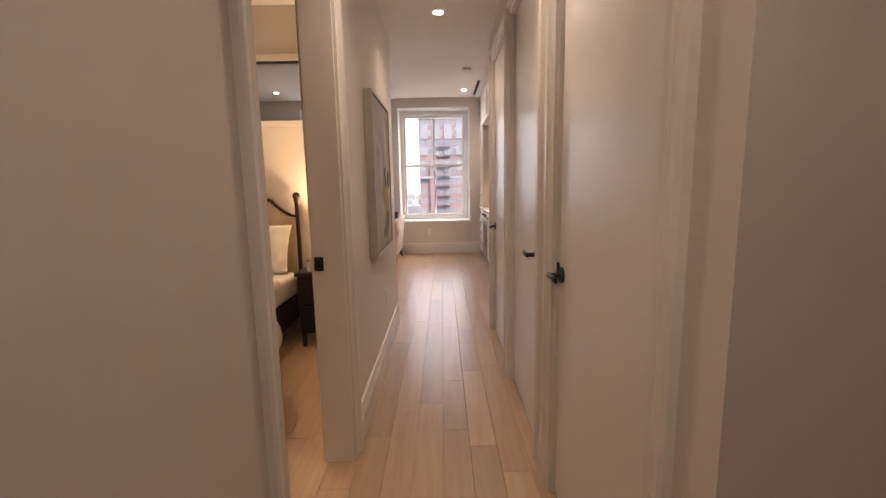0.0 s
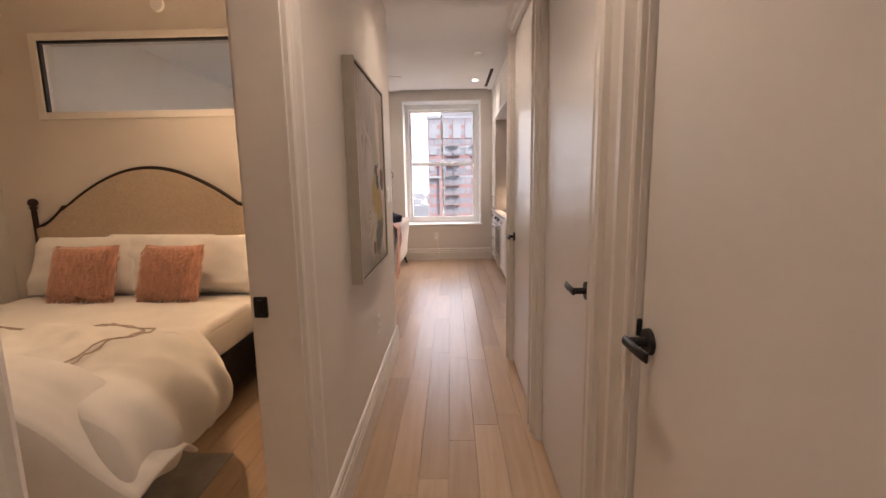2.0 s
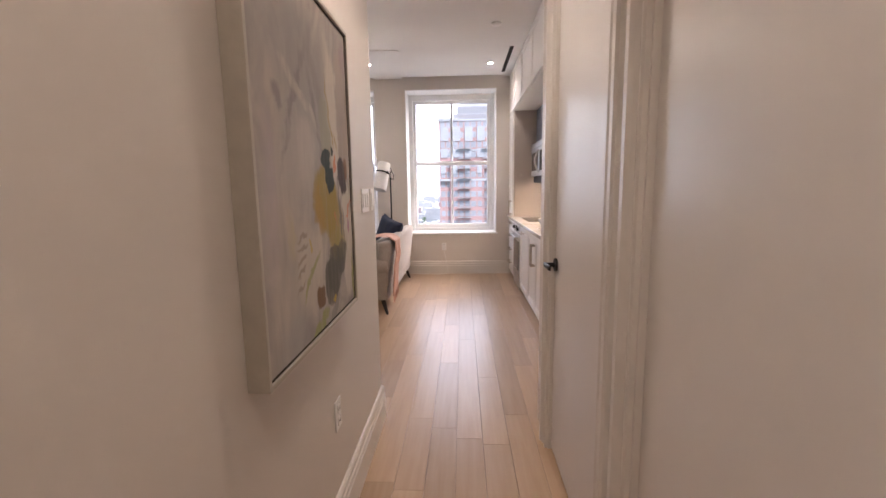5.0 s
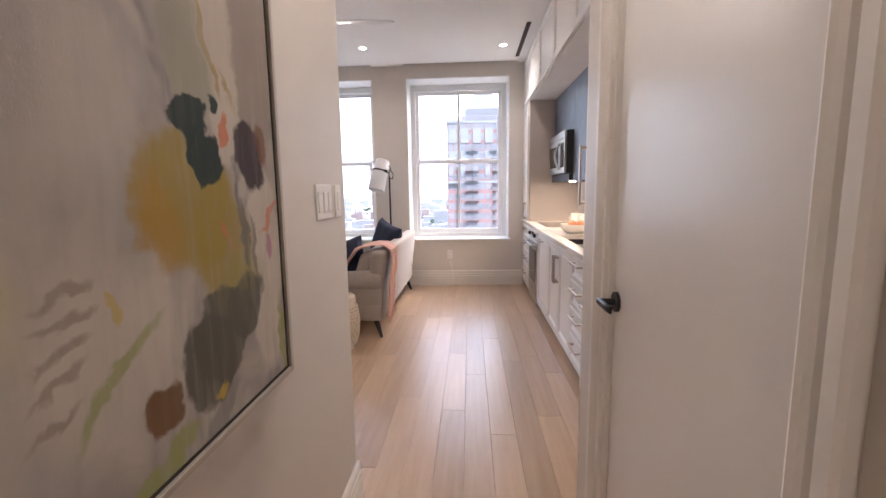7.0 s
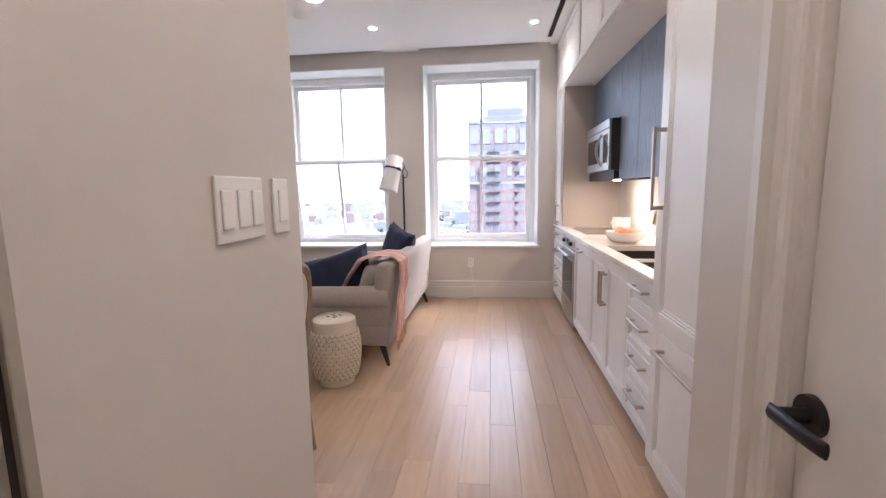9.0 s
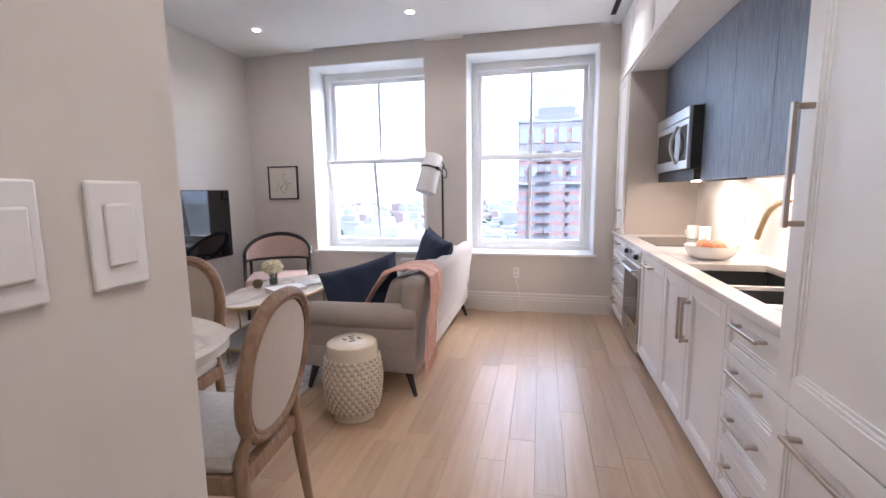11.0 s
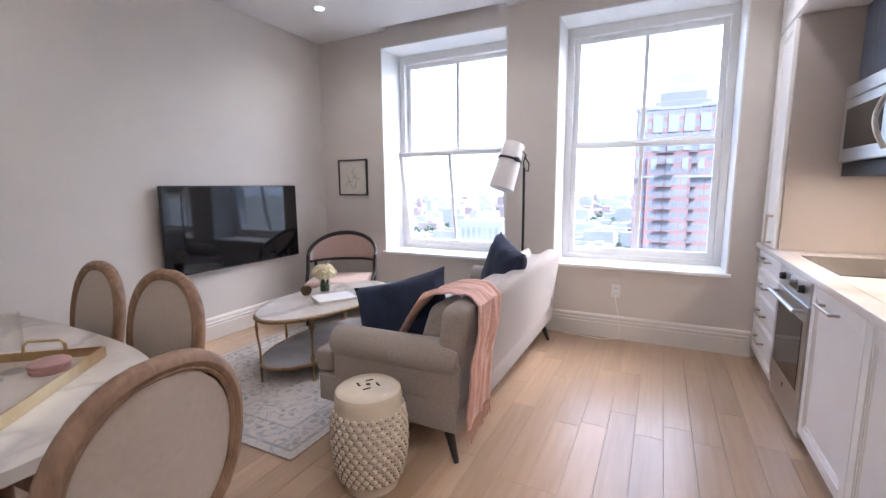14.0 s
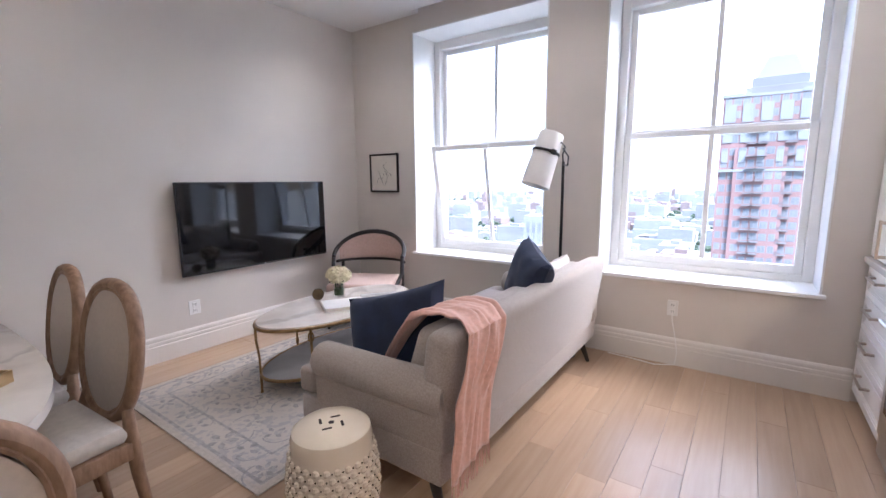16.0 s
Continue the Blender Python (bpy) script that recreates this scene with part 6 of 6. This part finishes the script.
# Glowing sheet imitates haze and covers the dark band at the horizon.
HAZE_GLOW = material("glowing_haze_sheet", (0.8, 0.82, 0.84), 1.0, emission=((0.93, 0.97, 1.0), 0.16))
structure(Shape().box(-3000, 3000, 2400, 2410, -62, 260).make("backdrop", HAZE_GLOW), "plain pale glowing sheet in place of horizon haze", "backdrop")
r = thing("apartment_tower", "tall red brick apartment tower with white bands and balconies", "building", 3.2, 128, 0)
TZ, FH = 19.5, 2.75
Shape().box(-9.6, 9.6, -2, 16, -60, TZ, 0.05).box(-6.6, 3.0, -3, 0, -60, 8).make("brick_walls", BRICK, r)
s = Shape()
for j in range(6):
    s.box(-9.2 + j * 3.4, -7.9 + j * 3.4, -2.25 if not 0 < j < 4 else -3.2, 0, 5.0, 7.6).box(-9.2 + j * 3.4, -7.3 + j * 3.4, -2.25, 0, 9.5, 12).box(-9.2 + j * 3.4, -7.0 + j * 3.4, -2.25, 0, 14, TZ - 1.5)
s.box(-9.9, -4.5, -2.3, 16, TZ, TZ + 0.8, 0.05).box(4.5, 9.9, -2.3, 16, TZ, TZ + 0.8, 0.05)
s.make("stone_trim", STONE, r)
s = Shape().box(-5.6, 6.6, 0, 14, TZ, TZ + 2.2, 0.1).box(-4.6, 5.6, 1, 13, TZ + 2.2, TZ + 4.4, 0.1)
s.cyl((0.5, 7, TZ + 4.4), (0.5, 7, TZ + 9.4), 6.4, 3.4, 4)
for v in s.bm.verts:
    if v.co.z > TZ + 4.39 and abs(abs(v.co.x - 0.5) - abs(v.co.y - 7)) > 1:
        v.co.xy = Matrix.Rotation(math.pi / 4, 2) @ (v.co.xy - Vector((0.5, 7))) + Vector((0.5, 7))
s.make("crown", material("weathered_roof_metal", (0.28, 0.27, 0.265), 0.6, vary=0.1, scale=0.3), r)
s, gl, wf = Shape(), Shape(), Shape()
for k in range(28):
    z = -57 + k * FH
    if z > TZ - 2.2:
        break
    for j in range(11):
        x = -8.6 + j * 1.72
        yf = -3.0 if -6.6 < x < 3.0 and z < 7 else -2.0
        wide = 0.62 if j % 3 else 0.48
        gl.box(x - wide, x + wide, yf - 0.06, yf + 0.05, z + 0.55, z + 2.05)
        wf.box(x - wide - 0.12, x + wide + 0.12, yf - 0.03, yf + 0.05, z + 0.42, z + 0.55).box(x - 0.05, x + 0.05, yf - 0.10, yf - 0.05, z + 0.55, z + 2.05)
        wf.box(x - wide - 0.12, x - wide, yf - 0.03, yf + 0.05, z + 0.55, z + 2.05).box(x + wide, x + wide + 0.12, yf - 0.03, yf + 0.05, z + 0.55, z + 2.05)
        if j in (3, 4, 7) and z < 12:
            s.box(x - 1.0, x + 1.0, yf - 1.1, yf, z, z + 0.15)
            for q in range(9):
                s.box(x - 1.0 + q * 0.245, x - 0.94 + q * 0.245, yf - 1.1, yf - 1.04, z + 0.15, z + 0.95)
            s.box(x - 1.0, x + 1.0, yf - 1.1, yf - 1.04, z + 0.95, z + 1.02)
    if z > 0 and k % 3 == 0:
        wf.box(-9.8, 9.8, -3.1 if z < 7 else -2.15, -1.9, z + 2.15, z + 2.75)
tagged(gl.make("windows", FGLASS, r), kind="stuff")
tagged(wf.make("window_frames", STONE, r), kind="stuff")
tagged(s.make("balconies", material("balcony_grey", (0.27, 0.27, 0.27), 0.6, vary=0.1), r), kind="stuff")
r = thing("office_block", "pale concrete office block with tall vertical windows", "building", -62, 160, -60)
Shape().box(-9, 9, 0, 20, 0, 48, 0.1).box(-4, 3, 5, 14, 48, 51).make("walls", STONE, r)
s = Shape()
for j in range(7):
    for k in range(9):
        s.box(-7.8 + j * 2.3, -6.5 + j * 2.3, -0.08, 0.1, 3 + k * 4.8, 7 + k * 4.8)
tagged(s.make("windows", FGLASS, r), kind="stuff")
rng = random.Random(5)
PALE = material("hazy_buildings", (0.31, 0.31, 0.31), 0.9, vary=0.25, scale=0.02)
REDB = material("hazy_brick_rows", (0.26, 0.20, 0.185), 0.9, vary=0.2, scale=0.02)
blocks = {0: (Shape(), PALE), 1: (Shape(), REDB), 2: (Shape(), FGLASS)}
for k in range(620):
    d = 190 + 1900 * rng.random() ** 1.7
    a = radians(rng.uniform(-42, 14))
    x, y = d * math.sin(a), d * math.cos(a)
    w, l, h = rng.uniform(8, 34), rng.uniform(8, 30), rng.choice((6, 8, 9, 10, 12, 14, 18, 26))
    if abs(x - 3.9) < 26 and y < 180 or abs(x + 62) < 30 and y < 220:
        continue
    b = blocks[rng.choice((0, 0, 1))][0]
    b.box(x - w / 2, x + w / 2, y, y + l, -60, -60 + h).box(x - w / 6, x + w / 8, y + l * 0.3, y + l * 0.7, -60 + h, -58 + h)
    if d < 700:
        for j in range(int(w / 4)):
            for f in range(int(h / 3.3)):
                blocks[2][0].box(x - w / 2 + 1.2 + j * 4, x - w / 2 + 3 + j * 4, y - 0.1, y + 0.1, -58.8 + f * 3.3, -57 + f * 3.3)
for i, (s, mat) in blocks.items():
    tagged(s.make(("low_buildings", "brick_rows", "far_windows")[i], mat), "hazy low city buildings in the distance", "buildings", kind="stuff")
s = Shape()
for k in range(420):
    d = 180 + 1300 * rng.random() ** 1.5
    a = radians(rng.uniform(-42, 14))
    for q in range(5):
        s.ball((d * math.sin(a) + rng.uniform(-5, 5), d * math.cos(a) + rng.uniform(-4, 4), -56 + rng.uniform(-2, 3)), rng.uniform(1.8, 3.6), 1, 1, 0.8, 6)
tagged(s.make("far_trees", material("hazy_foliage", (0.07, 0.10, 0.06), 0.9, vary=0.4, scale=0.3)), "hazy green street trees far below", "trees", kind="stuff")
# floor planks
def planks():
    meshes = {}
    n = 0
    rng = random.Random(4)
    W, rest = 0.138, Shape()

    def board(x0, x1, y0, y1, near):
        nonlocal n
        if near and n < 298:
            L = round(y1 - y0, 2)
            key = (round(x1 - x0, 3), L)
            if key not in meshes:
                s = Shape().box(0, key[0], 0, L, -0.012, 0)
                top = [e for e in s.bm.edges if all(v.co.z > -0.001 for v in e.verts)]
                bmesh.ops.bevel(s.bm, geom=top, offset=0.0009, segments=1, affect="EDGES")
                ob = s.make("plank", OAK, floor)
                meshes[key] = ob.data
            else:
                ob = new("plank", meshes[key])
                ob.parent = floor
            ob.location = (x0, y0, 0)
            n += 1
        else:
            rest.box(x0, x1, y0, y1, -0.012, 0, 0.0012, 1)

    for i in range(-33, 17):
        x0 = 0.006 + i * W
        x1 = x0 + W - 0.0009
        y = -3.0 - rng.choice((0.1, 0.35, 0.6, 0.8, 1.0))
        while y < 7.45:
            L = rng.choice((0.6, 0.8, 0.9, 1.1, 1.2, 1.4, 1.5))
            y1 = min(y + L, 7.5)
            if 7.5 - y1 < 0.25:
                y1 = 7.5
            hall = XH - 0.1 < x0 < XR + 0.1
            living = XL - W < x0 < 0.8 and y1 > YE
            if hall or living or (x0 < XH and y1 > -1.2) or (x0 >= XR and y < 0):
                if (living and x0 > -3.2 and y > 2.9) or (hall and y1 > 0.2):
                    board(x0, x1, y, y1 - 0.0012, True)
                else:
                    board(x0, x1, y, y1 - 0.0012, False)
            y = y1
    tagged(rest.make("planks", OAK, floor), kind="stuff")


planks()
